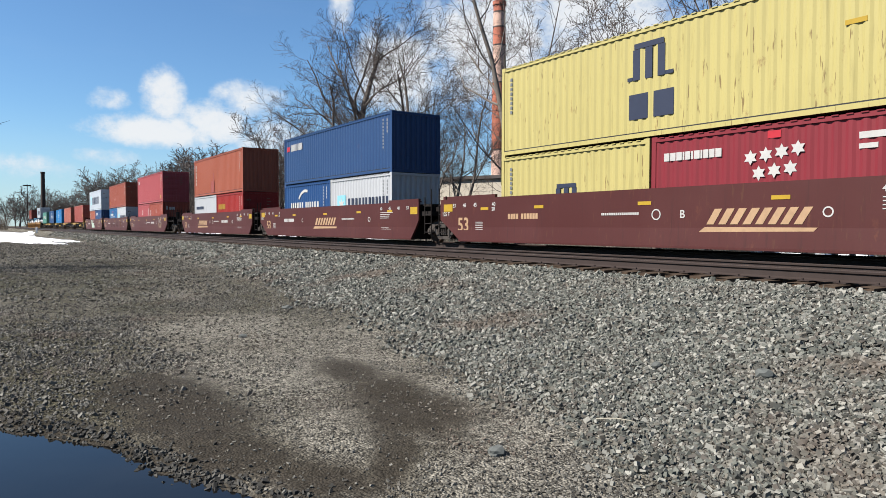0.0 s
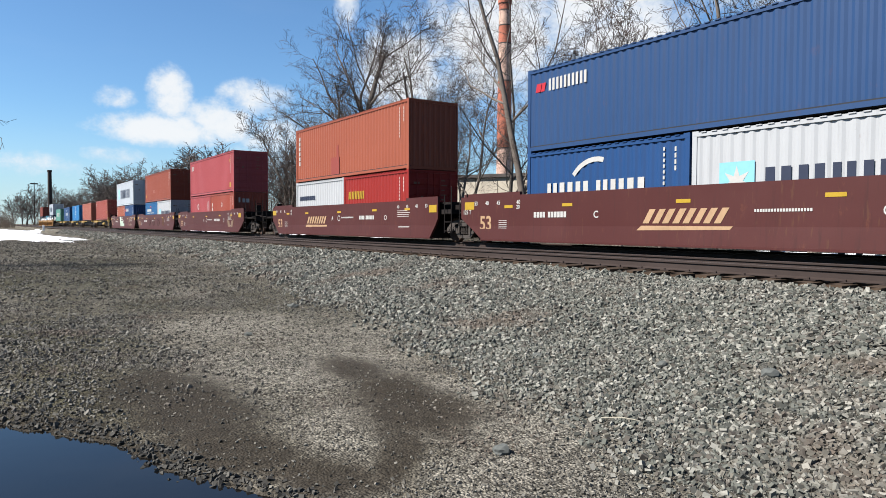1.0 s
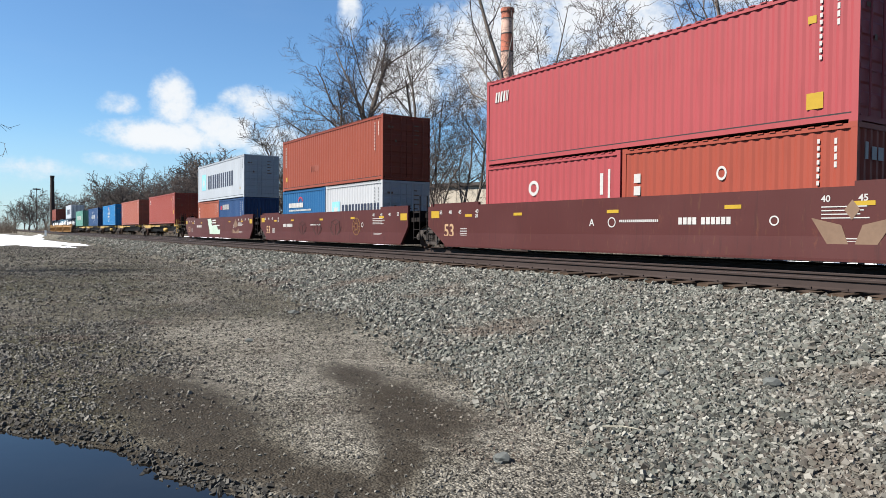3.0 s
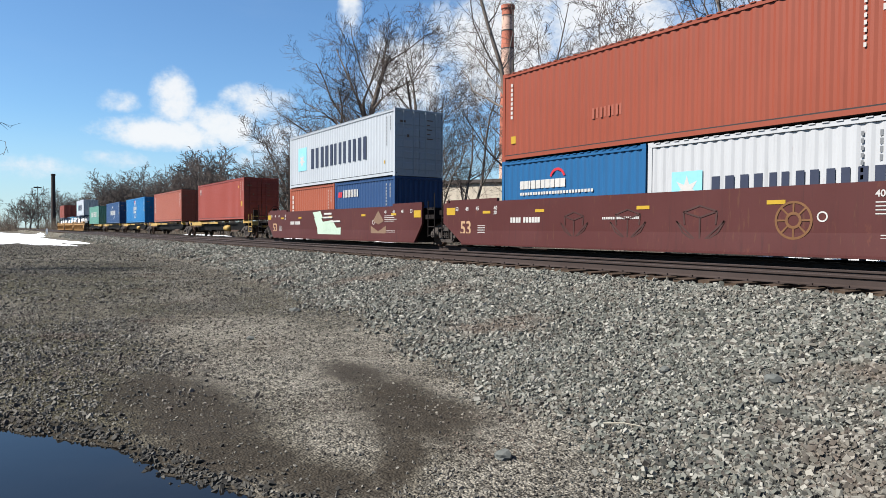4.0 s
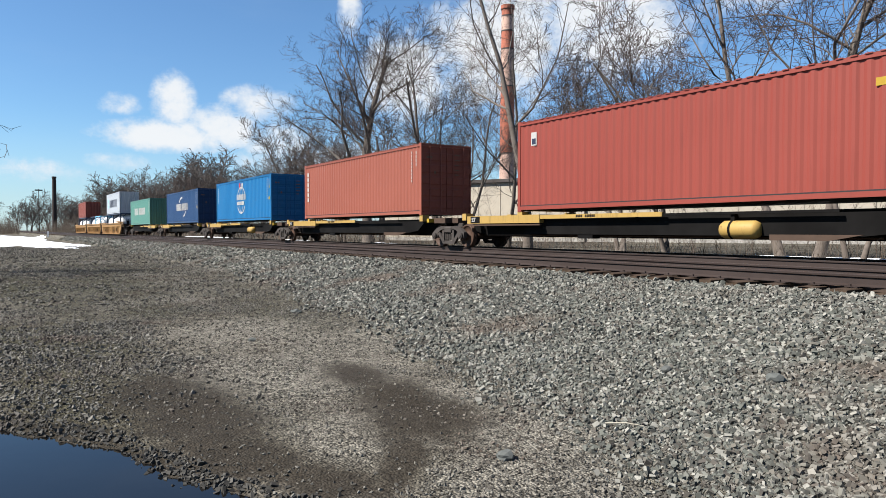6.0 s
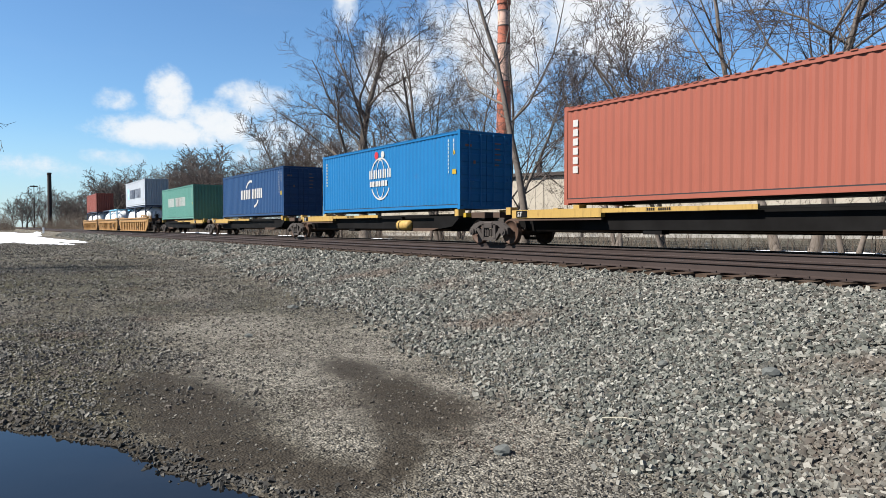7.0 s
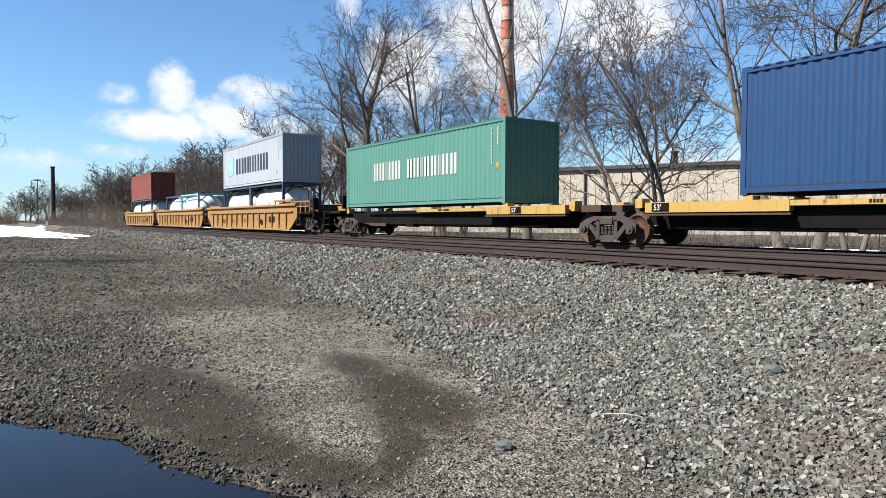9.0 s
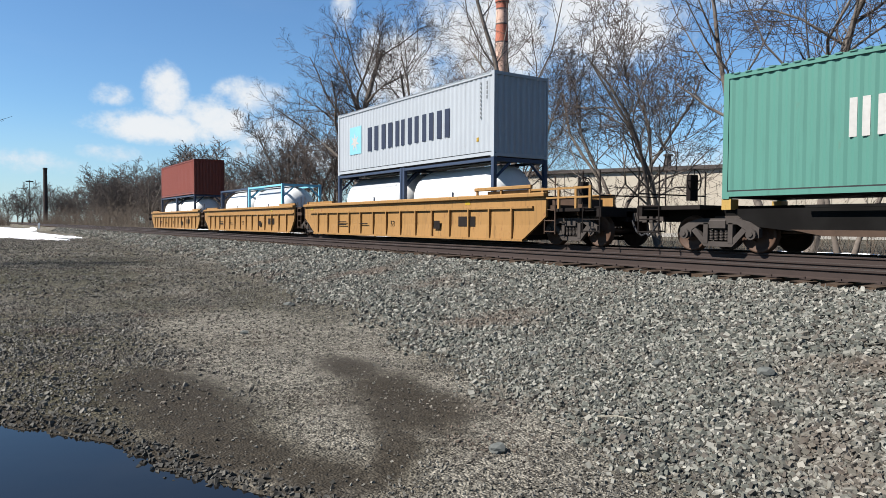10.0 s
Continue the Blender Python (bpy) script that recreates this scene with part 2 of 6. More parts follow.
def ground_mat():
    mat, t, b, pos = mat_base("gravel_ground")
    flat = v_(t, "MULTIPLY", pos, (1, 1, 0))
    warp = noise_(t, flat, 0.9, 5.0, 0.6)
    warp2 = noise_(t, flat, 4.5, 4.0, 0.6)
    warp3 = noise_(t, flat, 17.0, 4.0, 0.6)
    edge = m_(t, "ADD", m_(t, "ADD", m_(t, "MULTIPLY", m_(t, "SUBTRACT", warp, 0.5), 0.9), m_(t, "MULTIPLY", m_(t, "SUBTRACT", warp2, 0.5), 1.1)), m_(t, "MULTIPLY", m_(t, "SUBTRACT", warp3, 0.5), 1.0))

    def patch(cx, cy, ax, ay, bx, by, soft):
        k = ax * by - ay * bx
        d = v_(t, "SUBTRACT", flat, (cx, cy, 0))
        u = v_(t, "DOT_PRODUCT", d, (by / k, -bx / k, 0))
        w = v_(t, "DOT_PRODUCT", d, (-ay / k, ax / k, 0))
        r = m_(t, "SQRT", m_(t, "ADD", m_(t, "MULTIPLY", u, u), m_(t, "MULTIPLY", w, w)))
        return ramp_(t, m_(t, "ADD", m_(t, "SUBTRACT", 1.05, r), edge), -0.10 - soft, 0.28 + soft)

    def patches(rows, soft=0.0):
        out = None
        for p in rows:
            q = patch(*p, soft)
            out = q if out is None else m_(t, "MAXIMUM", out, q)
        return out

    wet, pale, olive = patches(DAMP, 0.24), patches(PALE, 0.35), patches(OLIVE, 0.3)
    # darker bed below the loose stone: shade of the gaps put into its colour
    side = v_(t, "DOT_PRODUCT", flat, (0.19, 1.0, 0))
    bed_shade = m_(t, "MULTIPLY", ramp_(t, m_(t, "ADD", side, edge), 3.2, 4.4), ramp_(t, v_(t, "DOT_PRODUCT", flat, (1, 0, 0)), -30.0, -12.0))
    vor = t.nodes.new("ShaderNodeTexVoronoi")
    put(t, vor.inputs["Vector"], flat)
    vor.inputs["Scale"].default_value = 48.0
    vor2 = t.nodes.new("ShaderNodeTexVoronoi")
    put(t, vor2.inputs["Vector"], flat)
    vor2.inputs["Scale"].default_value = 17.0
    tone = t.nodes.new("ShaderNodeSeparateColor")
    link(t, vor.outputs["Color"], tone.inputs[0])
    tone2 = t.nodes.new("ShaderNodeSeparateColor")
    link(t, vor2.outputs["Color"], tone2.inputs[0])
    c = mix_(t, ramp_(t, noise_(t, flat, 0.35, 4.0), 0.40, 0.66), (0.1150, 0.1050, 0.0870), (0.0800, 0.0700, 0.0530))
    c = mix_(t, m_(t, "MULTIPLY", ramp_(t, noise_(t, v_(t, "MULTIPLY", flat, (0.35, 1.4, 0)), 0.8, 4.0), 0.50, 0.70), 0.6), c, (0.0640, 0.0560, 0.0410))
    c = mix_(t, m_(t, "MULTIPLY", ramp_(t, noise_(t, v_(t, "MULTIPLY", flat, (0.10, 0.55, 0)), 1.0, 5.0, 0.6), 0.44, 0.60), 0.6), c, (0.0560, 0.0510, 0.0350))
    c = mix_(t, m_(t, "MULTIPLY", olive, 0.6), c, (0.0400, 0.0370, 0.0215))
    c = mix_(t, m_(t, "MULTIPLY", bed_shade, 0.6), c, (0.0330, 0.0300, 0.0250))
    c = mix_(t, m_(t, "MULTIPLY", pale, 0.80), c, (0.1500, 0.1370, 0.1130))
    c = mix_(t, m_(t, "MULTIPLY", wet, 0.86), c, (0.0170, 0.0132, 0.0092))
    # grains: each cell its own tone, dark joints between them
    dry = m_(t, "SUBTRACT", 1.0, m_(t, "MULTIPLY", wet, 0.55))
    grain = m_(t, "ADD", m_(t, "MULTIPLY", m_(t, "SUBTRACT", tone.outputs[0], 0.5), 1.15), m_(t, "MULTIPLY", m_(t, "SUBTRACT", tone2.outputs[1], 0.5), 0.7))
    grain = m_(t, "SUBTRACT", grain, m_(t, "MULTIPLY", ramp_(t, vor.outputs["Distance"], 0.35, 0.75), 0.55))
    grain = m_(t, "MAXIMUM", m_(t, "ADD", 1.12, m_(t, "MULTIPLY", grain, dry)), 0.25)
    sc = t.nodes.new("ShaderNodeVectorMath")
    sc.operation = "SCALE"
    link(t, c, sc.inputs[0])
    link(t, grain, sc.inputs["Scale"])
    link(t, sc.outputs[0], b.inputs["Base Color"])
    link(t, m_(t, "SUBTRACT", 0.95, m_(t, "MULTIPLY", wet, 0.25)), b.inputs["Roughness"])
    b.inputs["Specular IOR Level"].default_value = 0.06
    h = m_(t, "ADD", m_(t, "MULTIPLY", vor.outputs["Distance"], -0.8), m_(t, "MULTIPLY", noise_(t, flat, 60.0, 3.0), 0.6))
    bump_(t, b, m_(t, "MULTIPLY", h, dry), 1.0, 0.03)
    return mat


def stone_mat(name, tones):
    mat, t, b, pos = mat_base(name)
    isl = t.nodes.new("ShaderNodeNewGeometry").outputs["Random Per Island"]
    r = t.nodes.new("ShaderNodeValToRGB")
    r.color_ramp.interpolation = "CONSTANT"
    while len(r.color_ramp.elements) < len(tones):
        r.color_ramp.elements.new(0.5)
    for i, (e, c) in enumerate(zip(r.color_ramp.elements, tones)):
        e.position, e.color = i / len(tones), (*c, 1)
    link(t, isl, r.inputs[0])
    n = noise_(t, pos, 60.0, 4.0, 0.6)
    big = noise_(t, v_(t, "MULTIPLY", pos, (1, 1, 0)), 0.55, 4.0)
    c = mix_(t, m_(t, "MULTIPLY", n, 0.5), r.outputs[0], (0.06, 0.056, 0.050))
    c = mix_(t, m_(t, "MULTIPLY", ramp_(t, big, 0.5, 0.72), 0.55), c, (0.085, 0.058, 0.042))
    link(t, c, b.inputs["Base Color"])
    b.inputs["Roughness"].default_value = 0.85
    b.inputs["Specular IOR Level"].default_value = 0.25
    return mat


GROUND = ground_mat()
BALLAST = stone_mat("crushed_stone", [(0.0503, 0.0526, 0.0444), (0.0980, 0.1010, 0.0845), (0.0661, 0.0705, 0.0581), (0.1445, 0.1432, 0.1214), (0.0285, 0.0303, 0.0253), (0.1017, 0.0927, 0.0739), (0.2404, 0.2307, 0.1974), (0.0587, 0.0507, 0.0410), (0.0841, 0.0878, 0.0728), (0.1770, 0.1692, 0.1453)])
PEBBLE = stone_mat("fine_gravel", [(0.0619, 0.0560, 0.0449), (0.1168, 0.1070, 0.0878), (0.0391, 0.0344, 0.0271), (0.1566, 0.1442, 0.1217), (0.0245, 0.0217, 0.0169), (0.0952, 0.0893, 0.0743)])
SHORE_STONE = stone_mat("wet_stone", [(0.0260, 0.0235, 0.0189), (0.0491, 0.0449, 0.0369), (0.0164, 0.0144, 0.0114), (0.0658, 0.0606, 0.0511), (0.0103, 0.0091, 0.0071), (0.0400, 0.0375, 0.0312)])
RAIL_RUST = plain("rail_rust", (0.0270, 0.0180, 0.0150), 0.75, 0.0, 0.35, 6.0, 0.002)
RAIL_TOP = plain("rail_head", (0.1328, 0.1203, 0.1120), 0.35, 0.8, 0.2)
TIE = plain("old_timber", (0.0400, 0.0250, 0.0150), 0.9, 0.0, 0.55, 12.0, 0.01)
BARK = plain("bark", (0.1000, 0.0830, 0.0700), 0.95, 0.0, 0.6, 7.0, 0.02)
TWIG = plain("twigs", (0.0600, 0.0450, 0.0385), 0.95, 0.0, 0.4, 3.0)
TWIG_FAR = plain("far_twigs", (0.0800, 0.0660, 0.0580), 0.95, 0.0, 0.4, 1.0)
BRUSH = plain("dry_brush", (0.0800, 0.0620, 0.0470), 0.95, 0.0, 0.5, 3.0)
SIDING = plain("cream_siding", (0.3400, 0.3000, 0.2400), 0.7, 0.0, 0.30, 1.2)
ROOF_DARK = plain("roof_edge", (0.0581, 0.0498, 0.0456), 0.8)
BRICK = plain("brick", (0.2988, 0.0996, 0.0622), 0.85, 0.0, 0.45, 5.0, 0.01)
BRICK_PALE = plain("pale_brick", (0.4150, 0.2739, 0.2158), 0.85, 0.0, 0.45, 5.0, 0.01)
STACK = plain("sooty_steel", (0.0373, 0.0266, 0.0232), 0.85)


def snow_mat():
    mat, t, b, pos = mat_base("old_snow")
    n = noise_(t, pos, 1.2, 6.0, 0.6)
    link(t, mix_(t, ramp_(t, n, 0.5, 0.8), (0.82, 0.84, 0.87), (0.55, 0.54, 0.53)), b.inputs["Base Color"])
    b.inputs["Roughness"].default_value = 0.75
    bump_(t, b, n, 0.6, 0.08)
    return mat


def water_mat():
    mat, t, b, pos = mat_base("puddle_water")
    n = noise_(t, pos, 2.0, 4.0)
    link(t, mix_(t, n, (0.0030, 0.0028, 0.0026), (0.0060, 0.0052, 0.0044)), b.inputs["Base Color"])
    b.inputs["Roughness"].default_value, b.inputs["IOR"].default_value = 0.03, 1.33
    bump_(t, b, noise_(t, pos, 5.0, 2.0), 0.05, 0.01)
    return mat


SNOW, WATER = snow_mat(), water_mat()


# ---- mesh helpers ----
class Shape:
    """Points and faces of one mesh."""

    def __init__(self):
        self.v, self.f = [], []

    def add(self, verts, faces):
        k = len(self.v)
        self.v.extend(verts)
        self.f.extend([tuple(i + k for i in f) for f in faces])
        return self

    def box(self, x0, x1, y0, y1, z0, z1, c=0.0):
        """Box; c chamfers its four long edges along x."""
        if c:
            pr = [(y0 + c, z0), (y1 - c, z0), (y1, z0 + c), (y1, z1 - c), (y1 - c, z1), (y0 + c, z1), (y0, z1 - c), (y0, z0 + c)]
            v = [(x0, y, z) for y, z in pr] + [(x1, y, z) for y, z in pr]
            return self.add(v, [tuple(range(8)), tuple(range(15, 7, -1))] + [(i, (i + 1) % 8, (i + 1) % 8 + 8, i + 8) for i in range(8)])
        v = [(x, y, z) for x in (x0, x1) for y in (y0, y1) for z in (z0, z1)]
        return self.add(v, [(0, 1, 3, 2), (4, 6, 7, 5), (0, 4, 5, 1), (2, 3, 7, 6), (0, 2, 6, 4), (1, 5, 7, 3)])

    def prism(self, pts, y0, y1):
        """Outline in x, z swept from y0 to y1."""
        n = len(pts)
        v = [(x, y0, z) for x, z in pts] + [(x, y1, z) for x, z in pts]
        return self.add(v, [tuple(range(n)), tuple(range(2 * n - 1, n - 1, -1))] + [(i, (i + 1) % n, (i + 1) % n + n, i + n) for i in range(n)])

    def tube(self, a, b, r0, r1=None, n=10, caps=True):
        a, b = Vector(a), Vector(b)
        r1 = r0 if r1 is None else r1
        d = (b - a).normalized()
        p = d.orthogonal().normalized()
        q = d.cross(p)
        ring = [(p * math.cos(2 * math.pi * i / n) + q * math.sin(2 * math.pi * i / n)) for i in range(n)]
        v = [tuple(a + e * r0) for e in ring] + [tuple(b + e * r1) for e in ring]
        f = [(i, (i + 1) % n, (i + 1) % n + n, i + n) for i in range(n)]
        if caps:
            f += [tuple(range(n - 1, -1, -1)), tuple(range(n, 2 * n))]
        return self.add(v, f)

    def lathe_y(self, profile, n=28, cx=0.0, cz=0.0):
        """Profile of (y, radius) turned round a line along y."""
        k = len(profile)
        v = [(cx + r * math.cos(2 * math.pi * i / n), y, cz + r * math.sin(2 * math.pi * i / n)) for i in range(n) for y, r in profile]
        f = [(i * k + j, i * k + j + 1, (i + 1) % n * k + j + 1, (i + 1) % n * k + j) for i in range(n) for j in range(k - 1)]
        return self.add(v, f)

    def lathe_x(self, profile, n=28, cy=0.0, cz=0.0):
        k = len(profile)
        v = [(x, cy + r * math.cos(2 * math.pi * i / n), cz + r * math.sin(2 * math.pi * i / n)) for i in range(n) for x, r in profile]
        f = [(i * k + j, i * k + j + 1, (i + 1) % n * k + j + 1, (i + 1) % n * k + j) for i in range(n) for j in range(k - 1)]
        return self.add(v, f)

    def mesh(self, name, mat, smooth=False):
        me = bpy.data.meshes.new(name)
        me.from_pydata(self.v, [], self.f)
        if smooth:
            me.polygons.foreach_set("use_smooth", [True] * len(me.polygons))
        me.materials.append(mat)
        me.update()
        return me


def part(name, shape, mat, parent=None, label="", at=None, smooth=False):
    ob = new(name, shape if isinstance(shape, bpy.types.Mesh) else shape.mesh(name, mat, smooth))
    if parent is not None:
        ob.parent = parent
    if at is not None:
        ob.matrix_basis = at
    return tagged(ob, label)


def thing(name, label, category, group="", kind="", at=None):
    ob = new(name)
    ob.empty_display_size = 0.2
    if at is not None:
        ob.matrix_basis = at
    return tagged(ob, label, category, group, kind)


# ---- ground ----
def sstep(a, b, x):
    t = np.clip((x - a) / (b - a), 0, 1)
    return t * t * (3 - 2 * t)


def toe(x):
    """Where the ballast bank starts, across the track."""
    return np.interp(x, [-400, -70, -27, -10, -6.5, -4, 0], [8.4, 8.4, 7.4, 4.8, 3.9, 3.4, 2.9])


def wob(x, y, f, s=0.0):
    return (np.sin(x * f + 1.3 + s) * np.cos(y * f * 1.17 + 0.7 * s) + 0.5 * np.sin(x * f * 2.3 - y * f * 1.9 + s) + 0.3 * np.cos(x * f * 4.1 + y * f * 3.7 + 2 * s)) / 1.8


def pool(x, y):
    """Positive inside the puddle."""
    d = np.minimum((x + 6.10) * 0.382 - (y - 0.47) * 0.924 - 0.09, (x + 6.25) * 0.74 - (y - 0.28) * 0.68)
    d = np.minimum(d, 1.9 * (1 - np.sqrt(((x + 4.4) / 2.6) ** 2 + ((y + 0.4) / 2.3) ** 2)))
    return 0.6 * (d + 0.22) + 0.045 * wob(x, y, 2.6) + 0.040 * wob(x, y, 7.0, 1.0) + 0.015 * wob(x, y, 17.0, 2.0)


def inside(rows, x, y):
    """Near 1 within any of the patches, 0 outside them."""
    out = np.zeros_like(x)
    for cx, cy, ax, ay, bx, by in rows:
        k = ax * by - ay * bx
        u, w = ((x - cx) * by - (y - cy) * bx) / k, ((y - cy) * ax - (x - cx) * ay) / k
        out = np.maximum(out, sstep(1.35, 0.75, np.sqrt(u * u + w * w) + 0.25 * wob(x, y, 5.0)))
    return out


def height(x, y):
    t0 = toe(x)
    bank = 0.68 * np.clip((y - t0) / (9.7 - t0), 0, 1) ** 1.15
    bank = np.where(y > 9.7, 0.68, bank)
    bank = np.where(y > 17.3, 0.68 - 0.13 * sstep(17.3, 19.6, y), bank)
    small = 0.018 * wob(x, y, 1.1) + 0.008 * wob(x, y, 4.7, 2.0)
    far = np.clip(np.hypot(x, y) / 60, 0, 1)
    rut = -0.008 * np.exp(-((y - 1.9 + 0.05 * x) / 0.35) ** 2)
    z = bank + small * (1 - 0.6 * far) + rut * (x < -2)
    p = pool(x, y)
    z = z - 0.075 * sstep(-0.08, 0.22, p)
    return z


def lines(dense0, dense1, step, reach, grow=1.16):
    core = list(np.arange(dense0, dense1, step))
    out, s, a, b = [], step, dense0, core[-1]
    lo, hi = [], []
    while a > -reach or b < reach:
        s *= grow
        a, b = a - s, b + s
        if a > -reach - s:
            lo.append(a)
        if b < reach + s:
            hi.append(b)
    return np.array(lo[::-1] + core + hi)


def grid_mesh(name, xs, ys, zfun, mat):
    X, Y = np.meshgrid(xs, ys, indexing="ij")
    Z = zfun(X, Y)
    nx, ny = X.shape
    me = bpy.data.meshes.new(name)
    me.vertices.add(nx * ny)
    me.vertices.foreach_set("co", np.stack([X, Y, Z], -1).astype(np.float32).ravel())
    i = (np.arange(nx - 1)[:, None] * ny + np.arange(ny - 1)[None]).ravel()
    quads = np.stack([i, i + ny, i + ny + 1, i + 1], -1).astype(np.int32)
    me.loops.add(quads.size)
    me.loops.foreach_set("vertex_index", quads.ravel())
    me.polygons.add(len(quads))
    me.polygons.foreach_set("loop_start", np.arange(0, quads.size, 4, dtype=np.int32))
    me.update(calc_edges=True)
    me.polygons.foreach_set("use_smooth", np.ones(len(quads), dtype=bool))
    me.materials.append(mat)
    return me


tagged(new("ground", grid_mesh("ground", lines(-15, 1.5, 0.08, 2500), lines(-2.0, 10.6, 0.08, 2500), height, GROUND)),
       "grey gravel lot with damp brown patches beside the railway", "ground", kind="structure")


def pool_sheet():
    """Flat water over the dip, cut to the puddle's outline."""
    s = Shape()
    xs, ys = np.arange(-9.4, -1.0, 0.1), np.arange(-2.7, 1.9, 0.1)
    for x in xs:
        for y in ys:
            if pool(np.float64(x + 0.05), np.float64(y + 0.05)) > -0.06:
                s.add([(x, y, -0.036), (x + 0.1, y, -0.036), (x + 0.1, y + 0.1, -0.036), (x, y + 0.1, -0.036)], [(0, 1, 2, 3)])
    return s


tagged(part("puddle", pool_sheet(), WATER), "still dark puddle that mirrors the blue sky", "puddle", kind="structure")


def blob_sheet(name, cx, cy, rx, ry, turn, z, mat, seed, rings=7, n=90):
    """Thin uneven patch that lies on the ground."""
    rnd = random.Random(seed)
    ph = [rnd.uniform(0, 6.28) for _ in range(6)]
    c, s_ = math.cos(radians(turn)), math.sin(radians(turn))
    s = Shape()
    v = []
    for j in range(rings + 1):
        q = j / rings
        for i in range(n):
            a = 2 * math.pi * i / n
            k = 1 + 0.22 * math.sin(2 * a + ph[0]) + 0.14 * math.sin(5 * a + ph[1]) + 0.09 * math.sin(11 * a + ph[2]) + 0.05 * math.sin(23 * a + ph[3])
            u, w = rx * q * k * math.cos(a), ry * q * k * math.sin(a)
            x, y = cx + u * c - w * s_, cy + u * s_ + w * c
            top = z * (1 - q ** 4) * (1 + 0.35 * math.sin(x * 0.9 + ph[4]) * math.cos(y * 1.3 + ph[5]))
            v.append((x, y, float(height(np.float64(x), np.float64(y))) + top - 0.03 * (q > 0.99) + 0.01))
    f = [(j * n + i, (j + 1) * n + i, (j + 1) * n + (i + 1) % n, j * n + (i + 1) % n) for j in range(rings) for i in range(n)]
    return s.add(v, f)


for k, a in enumerate(((-150, 3.0, 66, 5.6, 1.0, 0.12), (-100, 4.2, 24, 3.6, 2, 0.12), (-82, 7.2, 8, 0.9, 6, 0.10), (-77, 3.4, 6, 0.7, 3, 0.08), (-72, 5.6, 4, 0.35, 10, 0.06), (-160, -22, 60, 12, 10, 0.2),
                       (-12, 22.6, 2.6, 1.0, 4, 0.16), (-20, 22.0, 2.5, 0.9, -3, 0.14), (-29, 22.4, 3.2, 1.0, 2, 0.16), (-42, 22.6, 4, 1.1, 0, 0.16), (-58, 22.6, 4, 1.2, 0, 0.18), (-5, 23.0, 1.6, 0.9, 8, 0.15), (-90, 22.8, 12, 1.5, 0, 0.2))):
    tagged(part("snow_patch", blob_sheet("snow", *a, SNOW, 40 + k), SNOW, smooth=True), "patch of old white snow on the ground", "snow", "snow patches", "stuff")


# ---- tracks ----
def rail_shape(x0, x1, y, head_only=False):
    pr = [(-0.07, 0), (0.07, 0), (0.07, 0.012), (0.012, 0.032), (0.009, 0.125), (0.034, 0.137), (0.036, 0.166), (0.024, 0.172), (-0.024, 0.172), (-0.036, 0.166), (-0.034, 0.137), (-0.009, 0.125), (-0.012, 0.032), (-0.07, 0.012)]
    n, z = len(pr), RAIL - 0.172
    v = [(x0, y + a, z + b) for a, b in pr] + [(x1, y + a, z + b) for a, b in pr]
    return Shape().add(v, [(i, (i + 1) % n, (i + 1) % n + n, i + n) for i in range(n)])


def tie_mesh(seed):
    rnd = random.Random(seed)
    s = Shape()
    v = []
    for y in (-1.30, -0.65, 0, 0.65, 1.30):
        for x, z in ((-0.115, -0.16), (0.115, -0.16), (0.118, -0.012), (0.10, 0.0), (-0.10, 0.0), (-0.118, -0.012)):
            v.append((x + rnd.uniform(-0.008, 0.008), y + rnd.uniform(-0.025, 0.025) * (abs(y) > 1), z + rnd.uniform(-0.006, 0.006)))
    f = [tuple(range(6)), tuple(range(29, 23, -1))]
    f += [(j * 6 + i, j * 6 + (i + 1) % 6, (j + 1) * 6 + (i + 1) % 6, (j + 1) * 6 + i) for j in range(4) for i in range(6)]
    return s.add(v, f)


TIE_MESHES = [tie_mesh(s).mesh("tie", TIE) for s in range(5)]
for cy, lab, count in ((NEAR_CY, "empty railway track with brown rails on worn timber ties", 150), (CY, "railway track that carries the freight train", 90)):
    tr = thing("railway_track", lab, "railway track", "tracks", "structure")
    for side in (-0.752, 0.752):
        part("rail", rail_shape(-900, 260, cy + side), RAIL_RUST, tr)
        part("rail_head", Shape().box(-900, 260, cy + side - 0.022, cy + side + 0.022, RAIL - 0.002, RAIL + 0.001), RAIL_TOP, tr)
    rnd = random.Random(int(cy))
    rest, plates = Shape(), Shape()
    x, k = 3.0, 0
    while x > -330:
        at = pose(x + rnd.uniform(-0.03, 0.03), cy + rnd.uniform(-0.10, 0.10), RAIL - 0.183 + rnd.uniform(-0.012, 0.004), 0, 0, rnd.uniform(-1.5, 1.5))
        me = TIE_MESHES[rnd.randrange(5)]
        if k < count:
            part("tie", me, None, tr, at=at)
        else:
            rest.add([tuple(at @ p.co) for p in me.vertices], [tuple(p.vertices) for p in me.polygons])
        if k < 120:
            for side in (-0.752, 0.752):
                plates.box(x - 0.09, x + 0.09, cy + side - 0.17, cy + side + 0.17, RAIL - 0.182, RAIL - 0.172)
                for q in (-0.12, 0.12):
                    plates.box(x - 0.05, x - 0.02, cy + side + q - 0.015, cy + side + q + 0.015, RAIL - 0.172, RAIL - 0.14)
        x -= 0.535
        k += 1
    tagged(part("tie_plates", plates, RAIL_RUST, tr), kind="stuff")
    tagged(part("far_ties", rest, TIE, tr), kind="stuff")


# ---- loose stone ----
CUBE = np.array([[x, y, z] for x in (-1, 1) for y in (-1, 1) for z in (-1, 1)], float)
QUADS = np.array([(0, 1, 3, 2), (4, 6, 7, 5), (0, 4, 5, 1), (2, 3, 7, 6), (0, 2, 6, 4), (1, 5, 7, 3)])


